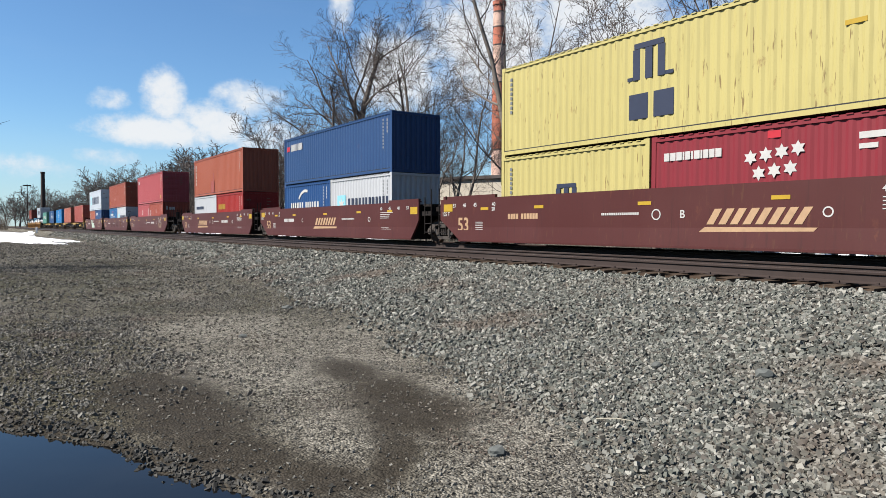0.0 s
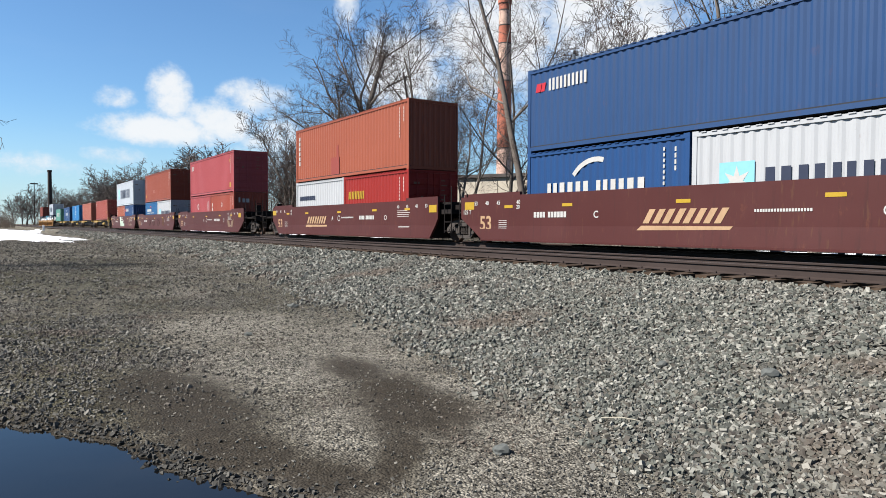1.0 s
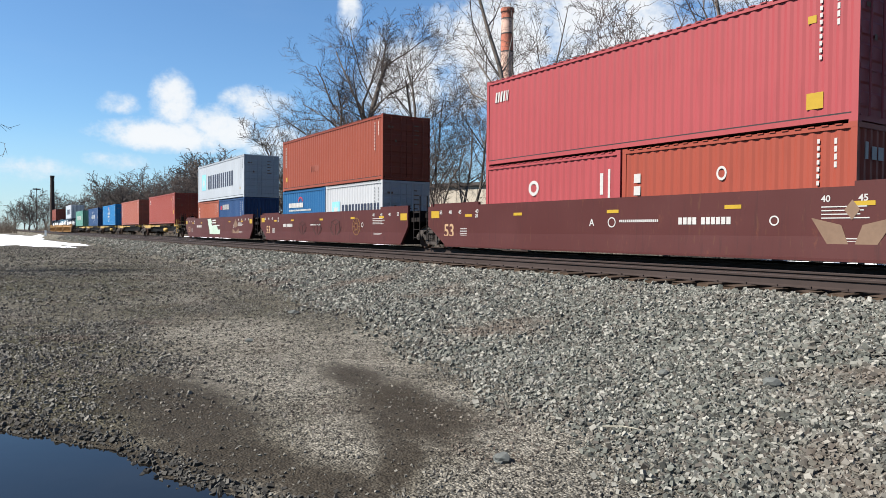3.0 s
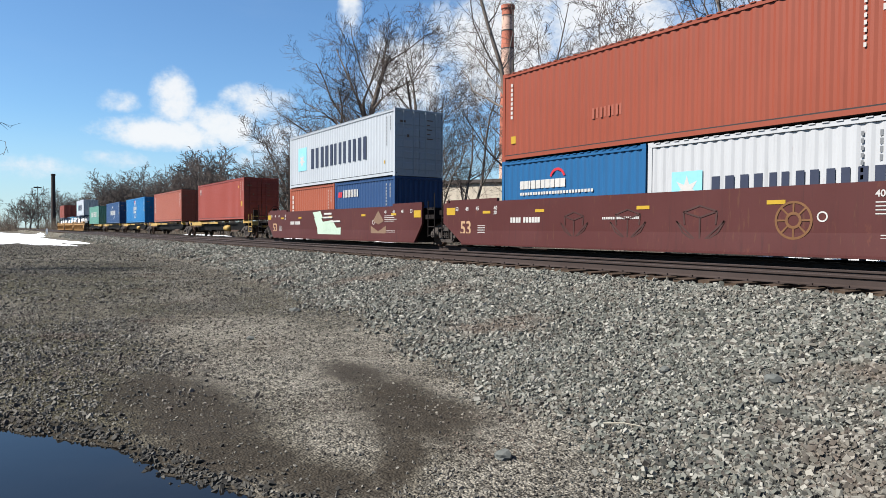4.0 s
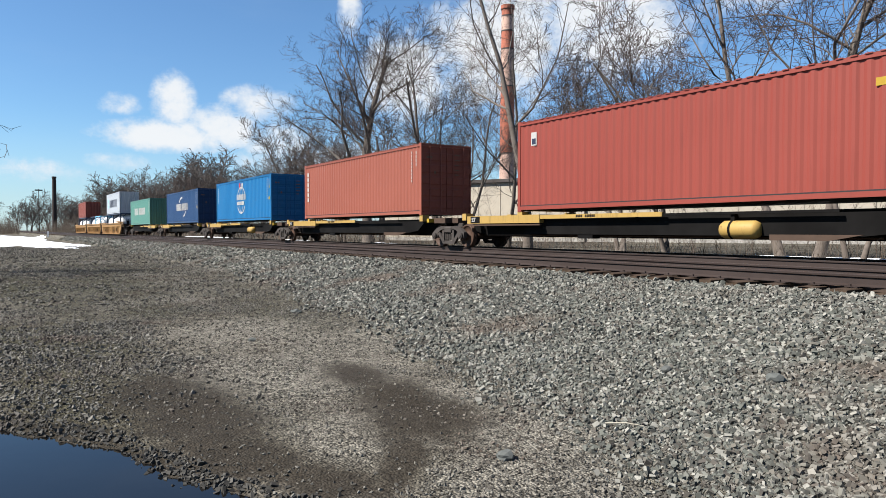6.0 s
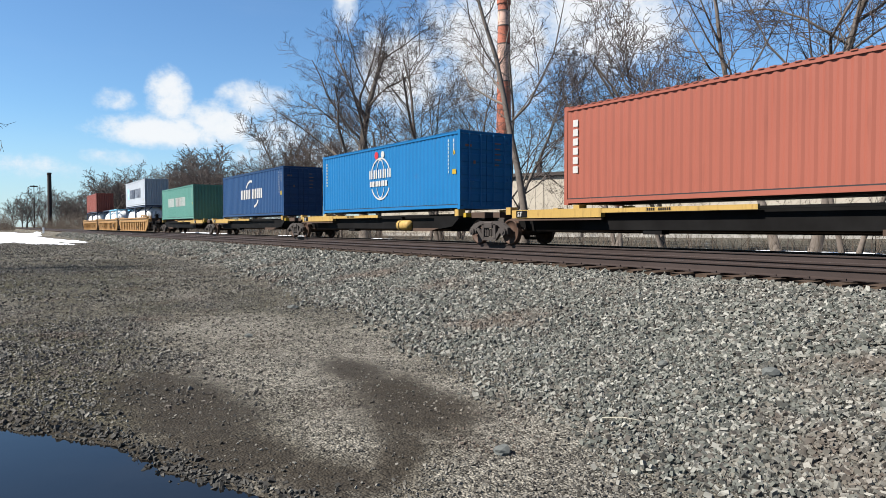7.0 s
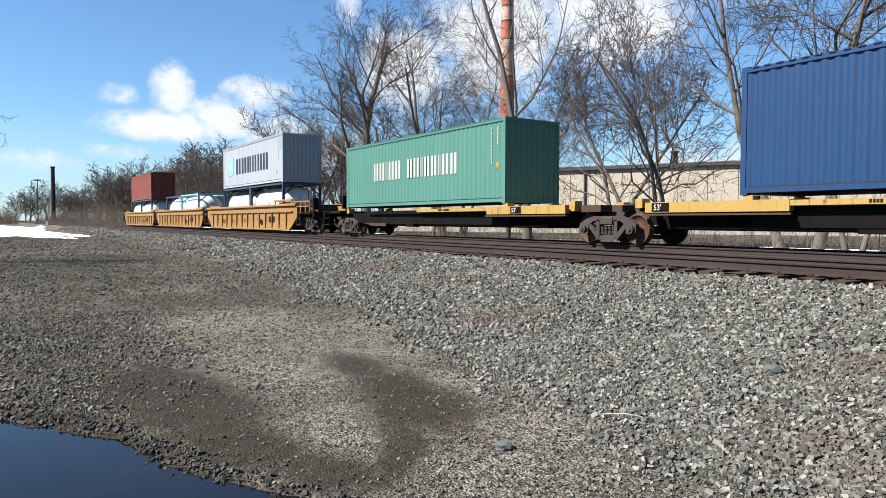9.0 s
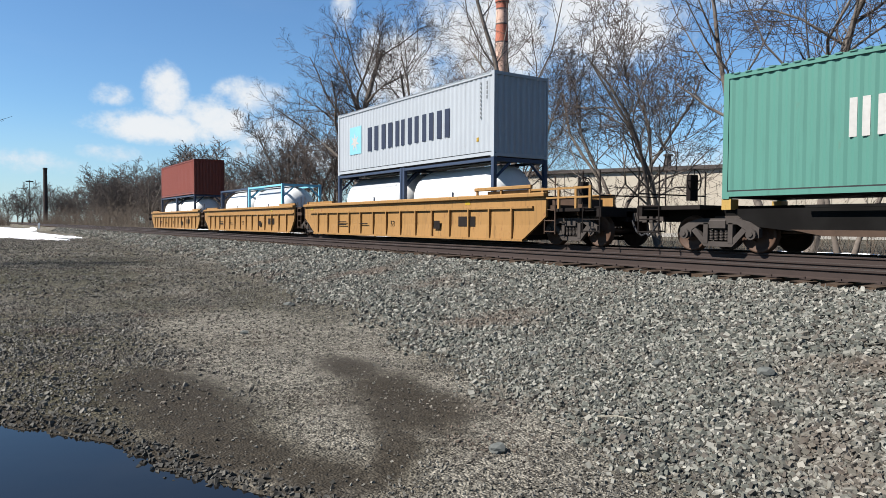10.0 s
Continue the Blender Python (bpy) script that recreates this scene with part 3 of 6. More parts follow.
def stones(name, mat, label, zones, seed):
    """zones: x range, y range, stones a square metre, smallest and largest radius, keep(x, y)."""
    rng = np.random.default_rng(seed)
    P, S = [], []
    for x0, x1, y0, y1, per, r0, r1, keep in zones:
        n = int((x1 - x0) * (y1 - y0) * per)
        x, y = rng.uniform(x0, x1, n), rng.uniform(y0, y1, n)
        r = r0 + (r1 - r0) * rng.random(n) ** 1.8
        ok = rng.random(n) < keep(x, y)
        P.append(np.stack([x[ok], y[ok]], -1))
        S.append(r[ok])
    P, S = np.concatenate(P), np.concatenate(S)
    n = len(P)
    v = CUBE[None] * rng.uniform(0.62, 1.0, (n, 8, 3)) * rng.uniform(0.7, 1.25, (n, 1, 3)) * np.array([1.15, 1, 0.58])
    q = rng.normal(size=(n, 4))
    q[:, 1:3] *= 0.7
    q /= np.linalg.norm(q, axis=1)[:, None]
    w, a, b, c = q.T
    R = np.stack([1 - 2 * (b * b + c * c), 2 * (a * b - c * w), 2 * (a * c + b * w), 2 * (a * b + c * w), 1 - 2 * (a * a + c * c), 2 * (b * c - a * w),
                  2 * (a * c - b * w), 2 * (b * c + a * w), 1 - 2 * (a * a + b * b)], -1).reshape(n, 3, 3)
    v = np.einsum("nij,nkj->nki", R, v) * S[:, None, None]
    z = height(P[:, 0], P[:, 1]) + S * rng.uniform(0.05, 0.75, n)
    v += np.concatenate([P, z[:, None]], 1)[:, None]
    f = (QUADS[None] + 8 * np.arange(n)[:, None, None]).reshape(-1, 4).astype(np.int32)
    me = bpy.data.meshes.new(name)
    me.vertices.add(n * 8)
    me.vertices.foreach_set("co", v.astype(np.float32).ravel())
    me.loops.add(f.size)
    me.loops.foreach_set("vertex_index", f.ravel())
    me.polygons.add(len(f))
    me.polygons.foreach_set("loop_start", np.arange(0, f.size, 4, dtype=np.int32))
    me.update(calc_edges=True)
    me.polygons.foreach_set("use_smooth", np.zeros(len(f), dtype=bool))
    me.materials.append(mat)
    return tagged(new(name, me), label, "gravel", kind="stuff")


def on_bank(x, y):
    d = y - toe(x) - 0.25 + 0.30 * wob(x, y, 0.9) + 0.20 * wob(x, y, 3.3, 1.0)
    return np.clip(sstep(-0.25, 0.9, d), 0, 1) * (pool(x, y) < -0.02) * (1 - 0.92 * inside(DAMP, x, y))


def on_lot(x, y):
    d = y - toe(x)
    bare = np.clip(0.80 * inside(DAMP, x, y) + 0.60 * inside(PALE, x, y), 0, 0.92)
    patchy = sstep(-0.45, 0.5, wob(x, y, 1.3, 0.5) + 0.4 * wob(x, y, 4.0, 3.0))
    return np.clip((0.45 + 0.55 * patchy) * (1 - bare), 0, 1) * (d < 1.2) * (pool(x, y) < 0.01)


def on_shore(x, y):
    p = pool(x, y)
    return np.exp(-((p - 0.02) / 0.06) ** 2)


stones("ballast", BALLAST, "coarse grey-green crushed stone ballast along the tracks", [
    (-6.5, 0.6, 2.2, 6.5, 1900, 0.007, 0.025, on_bank), (-9, 1.0, 6.5, 9.95, 900, 0.011, 0.034, on_bank), (-9, -6.5, 2.2, 6.5, 1000, 0.010, 0.032, on_bank), (-17, -9, 3.0, 9.95, 560, 0.014, 0.038, on_bank), (-30, -17, 4.5, 9.95, 230, 0.028, 0.056, on_bank),
    (-60, -30, 6.0, 9.95, 110, 0.035, 0.07, on_bank), (-120, -60, 7.0, 9.95, 40, 0.05, 0.09, on_bank), (-30, 1.5, 9.70, 10.22, 170, 0.026, 0.052, lambda x, y: np.ones_like(x)), (-25, 1.5, 12.7, 14.2, 90, 0.025, 0.05, lambda x, y: np.ones_like(x)), (-30, 1.5, 9.95, 12.6, 130, 0.016, 0.030, lambda x, y: np.ones_like(x) * 0.8)], 5)
stones("pebbles", PEBBLE, "fine brown-grey gravel scattered over the lot", [
    (-9, -1.0, -0.6, 5.0, 1500, 0.004, 0.013, on_lot), (-16, -9, -0.6, 6.0, 420, 0.006, 0.019, on_lot), (-34, -16, -1.0, 8.0, 110, 0.012, 0.030, on_lot), (-75, -34, -2.0, 9.0, 22, 0.02, 0.05, on_lot),
    (-13, -6.3, -0.4, 2.2, 330, 0.008, 0.024, on_lot), (-3.5, 0.5, 1.5, 5.5, 1300, 0.004, 0.012, on_lot)], 6)

stones("shore_stones", SHORE_STONE, "dark wet stones along the edge of the puddle", [(-7.5, -3.0, -0.6, 2.0, 1700, 0.005, 0.019, on_shore)], 7)


def rock(name, x, y, r, mat, seed, label):
    rnd = random.Random(seed)
    bm = bmesh.new()
    bmesh.ops.create_icosphere(bm, subdivisions=2, radius=r)
    for v in bm.verts:
        v.co *= rnd.uniform(0.78, 1.12)
        v.co.z *= 0.62
        v.co.x *= 1.25
    me = bpy.data.meshes.new(name)
    bm.to_mesh(me)
    bm.free()
    me.materials.append(mat)
    ob = new(name, me)
    ob.matrix_basis = pose(x, y, float(height(np.float64(x), np.float64(y))) + r * 0.30, 0, 0, rnd.uniform(0, 360))
    return tagged(ob, label, "stone", "large loose stones")


DARK_STONE = plain("dark_stone", (0.075, 0.078, 0.072), 0.85, 0, 0.4, 20.0, 0.004)
for x, y, r, s in ((-9.7, 3.1, 0.055, 1), (-3.5, 5.9, 0.085, 2), (-12.6, 4.9, 0.09, 3), (-5.75, 5.1, 0.05, 4), (-3.75, 3.0, 0.065, 5), (-24, 8.3, 0.12, 6), (-4.45, 5.6, 0.06, 7)):
    rock("stone", x, y, r, DARK_STONE, s, "dark lump of stone lying on the gravel")

stick = thing("stick", "thin pale dry stick lying on the gravel", "stick", at=pose(-3.64, 4.08, float(height(np.float64(-3.64), np.float64(4.08))) + 0.03, 0, 0, 38))
part("stem", Shape().tube((-0.14, 0, 0), (0.02, 0.012, 0.012), 0.007, 0.006, 6).tube((0.02, 0.012, 0.012), (0.15, 0, 0.004), 0.006, 0.003, 6), plain("dry_wood", (0.30, 0.27, 0.21), 0.9), stick)

# ---- things of the train ----
MOVERS = []    # things that run with the train


def riding(ob, x, z=0.0):
    """Stand a thing on the train at x along it when the clip starts."""
    MOVERS.append((ob, x, RAIL + z))
    ob.matrix_basis = pose(x, CY, RAIL + z)
    return ob


def corrugated(length, h, y, depth=0.025, pitch=0.278, flip=1):
    """Upright corrugated sheet along x, from z 0 to h."""
    n = max(2, round(length / pitch))
    p = length / n
    xs, ds = [], []
    for i in range(n):
        for fx, d in ((0.0, 0), (0.25, 0), (0.5, 1), (0.75, 1)):
            xs.append(-length / 2 + (i + fx) * p)
            ds.append(d)
    xs.append(length / 2)
    ds.append(0)
    s = Shape()
    k = len(xs)
    v = [(x, y + flip * depth * d, 0) for x, d in zip(xs, ds)] + [(x, y + flip * depth * d, h) for x, d in zip(xs, ds)]
    return s.add(v, [(i, i + 1, i + 1 + k, i + k) for i in range(k - 1)])


CACHE = {}


def once(key, make):
    if key not in CACHE:
        CACHE[key] = make()
    return CACHE[key]


def blocks(specs, y, t=0.004):
    """Flat marks: each (x, z, width, height, slant)."""
    s = Shape()
    for x, z, w, h, k in specs:
        s.prism([(x, z), (x + w, z), (x + w + k, z + h), (x + k, z + h)], y - t, y)
    return s


def word(x, z, h, widths, gap, slant=0.0):
    out = []
    for w in widths:
        if w > 0:
            out.append((x, z, w * h, h, slant))
        x += abs(w) * h + gap * h
    return out


def star(s, cx, cz, r, inner, n, y, t=0.004):
    s.prism([(cx + (r if i % 2 == 0 else inner) * math.sin(math.pi * i / n), cz + (r if i % 2 == 0 else inner) * math.cos(math.pi * i / n)) for i in range(2 * n)], y - t, y)


def ring(s, cx, cz, r0, r1, y, a0=0, a1=360, n=32, squash=1.0, t=0.004):
    k = max(3, int(n * abs(a1 - a0) / 360))
    for i in range(k):
        a, b = radians(a0 + (a1 - a0) * i / k), radians(a0 + (a1 - a0) * (i + 1) / k)
        s.prism([(cx + r0 * squash * math.cos(a), cz + r0 * math.sin(a)), (cx + r1 * squash * math.cos(a), cz + r1 * math.sin(a)),
                 (cx + r1 * squash * math.cos(b), cz + r1 * math.sin(b)), (cx + r0 * squash * math.cos(b), cz + r0 * math.sin(b))], y - t, y)


FACE = -1.2035   # plane of the marks on a container's long side


def container(x, z, feet, high, mat, label, doors=True, marks=None, end_marks=True, group="shipping containers"):
    """Steel box: side sheets, roof, rails, posts, castings, end wall or doors. x: its rear end along the train."""
    L, H = (12.192 if feet == 40 else 6.058), high
    ob = thing("shipping_container", label, "shipping container", group)
    key = (feet, high, mat.name)
    for nm, y, fl in (("side_panel", -1.199, 1), ("side_panel", 1.199, -1)):
        part(nm, once(key + (nm, y), lambda: corrugated(L - 0.26, H - 0.26, y, flip=fl).mesh(nm, mat)), None, ob, at=pose(0, 0, 0.15))
    part("roof", once(key + ("roof",), lambda: Shape().box(-L / 2 + 0.05, L / 2 - 0.05, -1.18, 1.18, H - 0.06, H - 0.025).mesh("roof", mat)), None, ob)
    part("floor", once(key + ("floor",), lambda: Shape().box(-L / 2 + 0.05, L / 2 - 0.05, -1.15, 1.15, 0.03, 0.15).mesh("floor", CAR_DARK)), None, ob)
    for y in (-1.19, 1.19):
        part("top_rail", once(key + ("tr", y), lambda: Shape().box(-L / 2 + 0.10, L / 2 - 0.10, y - 0.03, y + 0.03, H - 0.13, H - 0.035).mesh("top_rail", mat)), None, ob)
        part("bottom_rail", once(key + ("br", y), lambda: Shape().box(-L / 2 + 0.10, L / 2 - 0.10, y - 0.028, y + 0.028, 0.05, 0.165).mesh("bottom_rail", mat)), None, ob)
        for sx in (-1, 1):
            part("corner_post", once(key + ("cp", y, sx), lambda: Shape().box(sx * L / 2 - 0.13 * (sx > 0), sx * L / 2 + 0.13 * (sx < 0), y - 0.029, y + 0.029, 0.11, H - 0.11).mesh("corner_post", mat)), None, ob)
            for zz in (0, H - 0.118):
                part("corner_casting", once(key + ("cc", y, sx, zz), lambda: Shape().box(sx * L / 2 - 0.178 * (sx > 0), sx * L / 2 + 0.178 * (sx < 0), y - 0.031 if y < 0 else y - 0.12, y + 0.12 if y < 0 else y + 0.031, zz, zz + 0.118).mesh("corner_casting", mat)), None, ob)
    part("seam", once((feet, high, "seam"), lambda: Shape().box(-L / 2 + 0.14, L / 2 - 0.14, -1.212, -1.17, 0.166, 0.196).mesh("seam", RUBBER)), None, ob, "dark seam above the bottom rail")
    # short tabs of the roof sheet along the top rail
    def tabs():
        s = Shape()
        n = round((L - 0.4) / 0.278)
        for i in range(n):
            xx = -L / 2 + 0.2 + (i + 0.2) * (L - 0.4) / n
            s.box(xx, xx + 0.14, -1.242, -1.16, H - 0.045, H - 0.02)
        return s.mesh("roof_lip", mat)
    tagged(part("roof_lip", once(key + ("lip",), tabs), None, ob), kind="stuff")
    for sx in (1, -1):
        if (doors and sx > 0) or (not doors and sx < 0):
            for k in (-1, 1):
                leaf = part("door", once(key + ("door", sx, k), lambda: door_leaf(sx * (L / 2 - 0.03), k, H, sx).mesh("door", mat)), None, ob)
                for i in range(4):
                    part("hinge", once(key + ("hinge", sx, k, i), lambda: hinge_shape(sx * (L / 2 - 0.028), k, 0.35 + i * (H - 0.8) / 3, sx).mesh("hinge", mat)), None, leaf)
                for q in (0.30, 0.82):
                    part("lock_rod", once(key + ("rod", sx, k, q), lambda: Shape().tube((sx * (L / 2 + 0.030), k * q, 0.12), (sx * (L / 2 + 0.030), k * q, H - 0.1), 0.024, n=8).box(sx * (L / 2 + 0.030) - 0.02, sx * (L / 2 + 0.030) + 0.02, k * q - 0.02, k * q + 0.22, 1.02, 1.06).mesh("lock_rod", mat)), None, leaf)
        else:
            part("end_wall", once(key + ("end", sx), lambda: end_sheet(sx * (L / 2 - 0.02), H, sx).mesh("end_wall", mat)), None, ob)
        part("end_sill", once(key + ("sill", sx), lambda: Shape().box(min(sx * (L / 2 - 0.09), sx * (L / 2 - 0.005)), max(sx * (L / 2 - 0.09), sx * (L / 2 - 0.005)), -1.08, 1.08, 0.02, 0.15).mesh("end_sill", mat)), None, ob)
        part("end_header", once(key + ("head", sx), lambda: Shape().box(min(sx * (L / 2 - 0.09), sx * (L / 2 - 0.005)), max(sx * (L / 2 - 0.09), sx * (L / 2 - 0.005)), -1.08, 1.08, H - 0.12, H - 0.01).mesh("end_header", mat)), None, ob)
    for nm, s, mm in (marks(L, H) if marks else []):
        tagged(part(nm, s, mm, ob), kind="stuff" if nm == "code_panel" else "")
    if doors and end_marks:
        s = Shape()
        rnd = random.Random(len(MOVERS))
        for i in range(5):
            zz = H - 0.45 - 0.20 * i
            s.box(L / 2 + 0.006, L / 2 + 0.010, 0.38, 0.38 + rnd.uniform(0.16, 0.30), zz, zz + 0.045)
        s.box(L / 2 + 0.006, L / 2 + 0.010, -0.98, -0.70, H - 0.60, H - 0.51)
        s.box(L / 2 + 0.006, L / 2 + 0.010, -0.62, -0.52, H - 1.22, H - 1.10)
        tagged(part("door_marking", s, GREY_MARK, ob), kind="stuff")
    return riding(ob, x + L / 2, z)


def door_leaf(x, k, H, sx):
    """Door sheet with five flat raised bands."""
    y0, y1 = sorted((k * 0.012, k * 1.15))
    pts = [(x - sx * 0.04, H - 0.125), (x - sx * 0.04, 0.155), (x, 0.155)]
    for i in range(5):
        z0 = 0.3 + i * (H - 0.5) / 5
        z1 = z0 + (H - 0.5) / 5 * 0.62
        pts += [(x, z0 - 0.02), (x + sx * 0.022, z0 + 0.02), (x + sx * 0.022, z1 - 0.02), (x, z1 + 0.02)]
    return Shape().prism(pts + [(x, H - 0.125)], y0, y1)


def hinge_shape(x, k, z, sx):
    return Shape().box(min(x, x + sx * 0.035), max(x, x + sx * 0.035), k * 1.08 - 0.09, k * 1.08 + 0.09, z, z + 0.11)


def end_sheet(x, H, sx):
    """Corrugated end wall."""
    s = Shape()
    n, p = 9, 2.30 / 9
    ys, ds = [], []
    for i in range(n):
        for fx, d in ((0, 0), (0.28, 0), (0.5, 1), (0.78, 1)):
            ys.append(-1.15 + (i + fx) * p)
            ds.append(d)
    ys.append(1.15)
    ds.append(0)
    k = len(ys)
    v = [(x - sx * 0.045 * d, y, 0.15) for y, d in zip(ys, ds)] + [(x - sx * 0.045 * d, y, H - 0.1) for y, d in zip(ys, ds)]
    return s.add(v, [(i, i + 1, i + 1 + k, i + k) for i in range(k - 1)])


def std_codes(L, H, m=WHITE_MARK, rear=True, front=True):
    """Columns of small code marks near the ends, and a yellow plate."""
    s = Shape()
    if front:
        for i in range(9):
            s.prism([(L / 2 - 0.80, H - 0.38 - i * 0.145), (L / 2 - 0.745, H - 0.38 - i * 0.145), (L / 2 - 0.745, H - 0.29 - i * 0.145), (L / 2 - 0.80, H - 0.29 - i * 0.145)], FACE - 0.004, FACE)
        for i in range(4):
            s.prism([(L / 2 - 0.45, H - 0.42 - i * 0.16), (L / 2 - 0.395, H - 0.42 - i * 0.16), (L / 2 - 0.395, H - 0.30 - i * 0.16), (L / 2 - 0.45, H - 0.30 - i * 0.16)], FACE - 0.004, FACE)
    if rear:
        for i in range(8):
            s.prism([(-L / 2 + 0.42, H - 0.48 - i * 0.15), (-L / 2 + 0.52, H - 0.48 - i * 0.15), (-L / 2 + 0.52, H - 0.38 - i * 0.15), (-L / 2 + 0.42, H - 0.38 - i * 0.15)], FACE - 0.004, FACE)
    return [("code_panel", s, m)]


def plate(L, H, x=None, z=None, w=0.22, h=0.24, mm=YELLOW_MARK):
    x = L / 2 - 0.55 if x is None else x
    z = H * 0.42 if z is None else z
    return [("sticker", blocks([(x, z, w, h, 0)], FACE), mm)]


def mk_star_square(L, H):
    k = L / 12.192
    big = 1.05 if L > 10 else 0.62
    x0 = -L / 2 + (1.25 if L > 10 else 0.75)
    sq = blocks([(x0, H * 0.5 - 0.55 * (0.85 if L < 10 else 1), 1.05 * (0.85 if L < 10 else 1.12), 1.12 * (0.85 if L < 10 else 1.12), 0)], FACE)
    st = Shape()
    star(st, x0 + 0.53 * (0.85 if L < 10 else 1), H * 0.5, 0.46 * (0.85 if L < 10 else 1), 0.17, 7, FACE - 0.004)
    w = letter_row(x0 + (1.80 if L > 10 else 1.15), H * 0.5 - big / 2, big, (1.05, 0.98, 0.80, 0.88, 0.84, 0.90), 0.16)
    return [("logo_square", sq, SKY_MARK), ("logo_star", st, WHITE_MARK), ("logo", blocks(w, FACE), NAVY_MARK)] + std_codes(L, H, DARK_GREY, False) + plate(L, H, L / 2 - 1.0, H * 0.2, 0.12, 0.14)


def letter_row(x, z, h, widths, gap, slant=0.0):
    """A word mark as plain upright strips, two for each character's width."""
    out = []
    for w in widths:
        if w < 0:
            x += -w * h
            continue
        out.append((x, z, 0.34 * w * h, h, slant * h))
        out.append((x + 0.56 * w * h, z, 0.34 * w * h, h, slant * h))
        x += w * h + gap * h
    return out


def arches(x, z, h):
    """Three uprights under a bar, with feet: a plain emblem."""
    return [(x + 0.42 * h * i, z, 0.24 * h, h * 0.84, 0) for i in range(3)] + [(x + 0.04 * h, z + 0.85 * h, 1.0 * h, 0.15 * h, 0), (x - 0.19 * h, z, 0.18 * h, 0.1 * h, 0), (x + 1.09 * h, z, 0.26 * h, 0.1 * h, 0)]


def mk_arches_long(L, H):
    s2 = blocks([(-0.74, H * 0.30 - 0.33, 0.62, 0.66, 0)], FACE)
    s3 = blocks([(0.06, H * 0.30 - 0.33, 0.62, 0.66, 0)], FACE)
    return [("logo", blocks(arches(-0.62, H * 0.54, 0.95), FACE), NAVY_MARK), ("logo_block", s2, NAVY_MARK), ("logo_block", s3, NAVY_MARK)] + std_codes(L, H, DARK_GREY, True, False) + plate(L, H, 4.75, H * 0.60, 0.42, 0.10)


def mk_arches_short(L, H):
    return [("logo", blocks(arches(-0.45, H * 0.30, 0.8), FACE), NAVY_MARK)] + std_codes(L, H, DARK_GREY, True, False)


def mk_stars(L, H):
    stars = []
    for i, (dx, dz) in enumerate(((0, 0.24), (0.36, 0.28), (0.72, 0.32), (1.08, 0.36), (0.2, -0.12), (0.56, -0.08), (0.92, -0.05))):
        stars.append(Shape())
        star(stars[-1], -0.3 + dx, 1.62 + dz, 0.17, 0.095, 6, FACE)
    red = blocks([(0.10, 2.25, 0.30, 0.16, 0)], FACE)
    return [("logo_star", q, WHITE_MARK) for q in stars] + [("logo_patch", red, RED_MARK), ("lettering", blocks(word(-2.65, 1.95, 0.20, (.8, .8, .8, .25, .7, .3, .8, .25, .7, .7, .8), 0.12), FACE), WHITE_MARK),
            ("code_panel", blocks([(2.0, 2.05, 0.5, 0.13, 0), (2.0, 1.85, 0.35, 0.1, 0), (2.55, 1.70, 0.2, 0.1, 0)], FACE), WHITE_MARK)]


def mk_small_logo(L, H):
    return [("logo", blocks(letter_row(-L / 2 + 0.95, H - 0.76, 0.36, (0.8, 0.8, 0.8, 0.8, 0.8), 0.12), FACE), WHITE_MARK),
            ("logo_patch", blocks([(-L / 2 + 0.35, H - 0.74, 0.22, 0.26, 0.06), (-L / 2 + 0.60, H - 0.74, 0.16, 0.26, 0.06)], FACE), RED_MARK)] + std_codes(L, H, WHITE_MARK, False)


def swoosh(s, cx, cz, r, y):
    ring(s, cx, cz, r * 0.86, r, y, 80, 165, 40)


def mk_swoosh(L, H):
    h = 0.62 if L > 10 else 0.55
    x0 = -1.9 if L > 10 else -2.1
    s = blocks(letter_row(x0, H * 0.40, h, (0.85, 1.1, 1.0, -0.35, 0.85, 0.95, 1.15), 0.13), FACE)
    ring(s, x0 + 2.0, H * 0.40, 1.08, 1.22, FACE, 75, 140, 40)
    if L > 10:
        ring(s, x0 + 2.6, H * 0.62, 1.08, 1.22, FACE, -85, -40, 40)
    return [("logo", s, WHITE_MARK)] + std_codes(L, H, WHITE_MARK, False) + (plate(L, H) if L > 10 else [])


def mk_orange(L, H):
    return std_codes(L, H, WHITE_MARK, False) + [("code_panel", blocks([(-L / 2 + 0.38, H - 0.62 - 0.27 * i, 0.20, 0.20, 0) for i in range(6)], FACE), WHITE_MARK),
                              ("darker_patch", blocks([(-1.5, 0.2, 0.95, 0.85, 0), (-0.85, 1.05, 0.22, 0.55, 0)], FACE), SPINE_R)]


def mk_small_dark(L, H):
    return [("lettering", blocks(word(-L / 2 + 0.5, H * 0.62, 0.22, (.8, .7, .7, .8, .7, .7, .7, .3, .7, .3, .8, .7), 0.12), FACE), NAVY_MARK)]


def mk_yellow_word(L, H):
    return [("logo", blocks(letter_row(-L / 2 + 0.45, H * 0.58, 0.36, (0.8, 0.75, 0.75, 0.75, 0.75), 0.16, 0.10), FACE), YELLOW_MARK)] + std_codes(L, H, WHITE_MARK, False)


def mk_corner_logo(L, H):
    return [("logo", blocks(letter_row(-L / 2 + 0.45, H - 0.78, 0.34, (0.7, 0.8, 0.35), 0.08, 0.15), FACE), WHITE_MARK)] + std_codes(L, H, WHITE_MARK, False) + plate(L, H, L / 2 - 1.05, H * 0.12, 0.35, 0.34) + [("sticker", blocks([(L / 2 - 1.05, H * 0.74, 0.18, 0.16, 0)], FACE), YELLOW_MARK)]


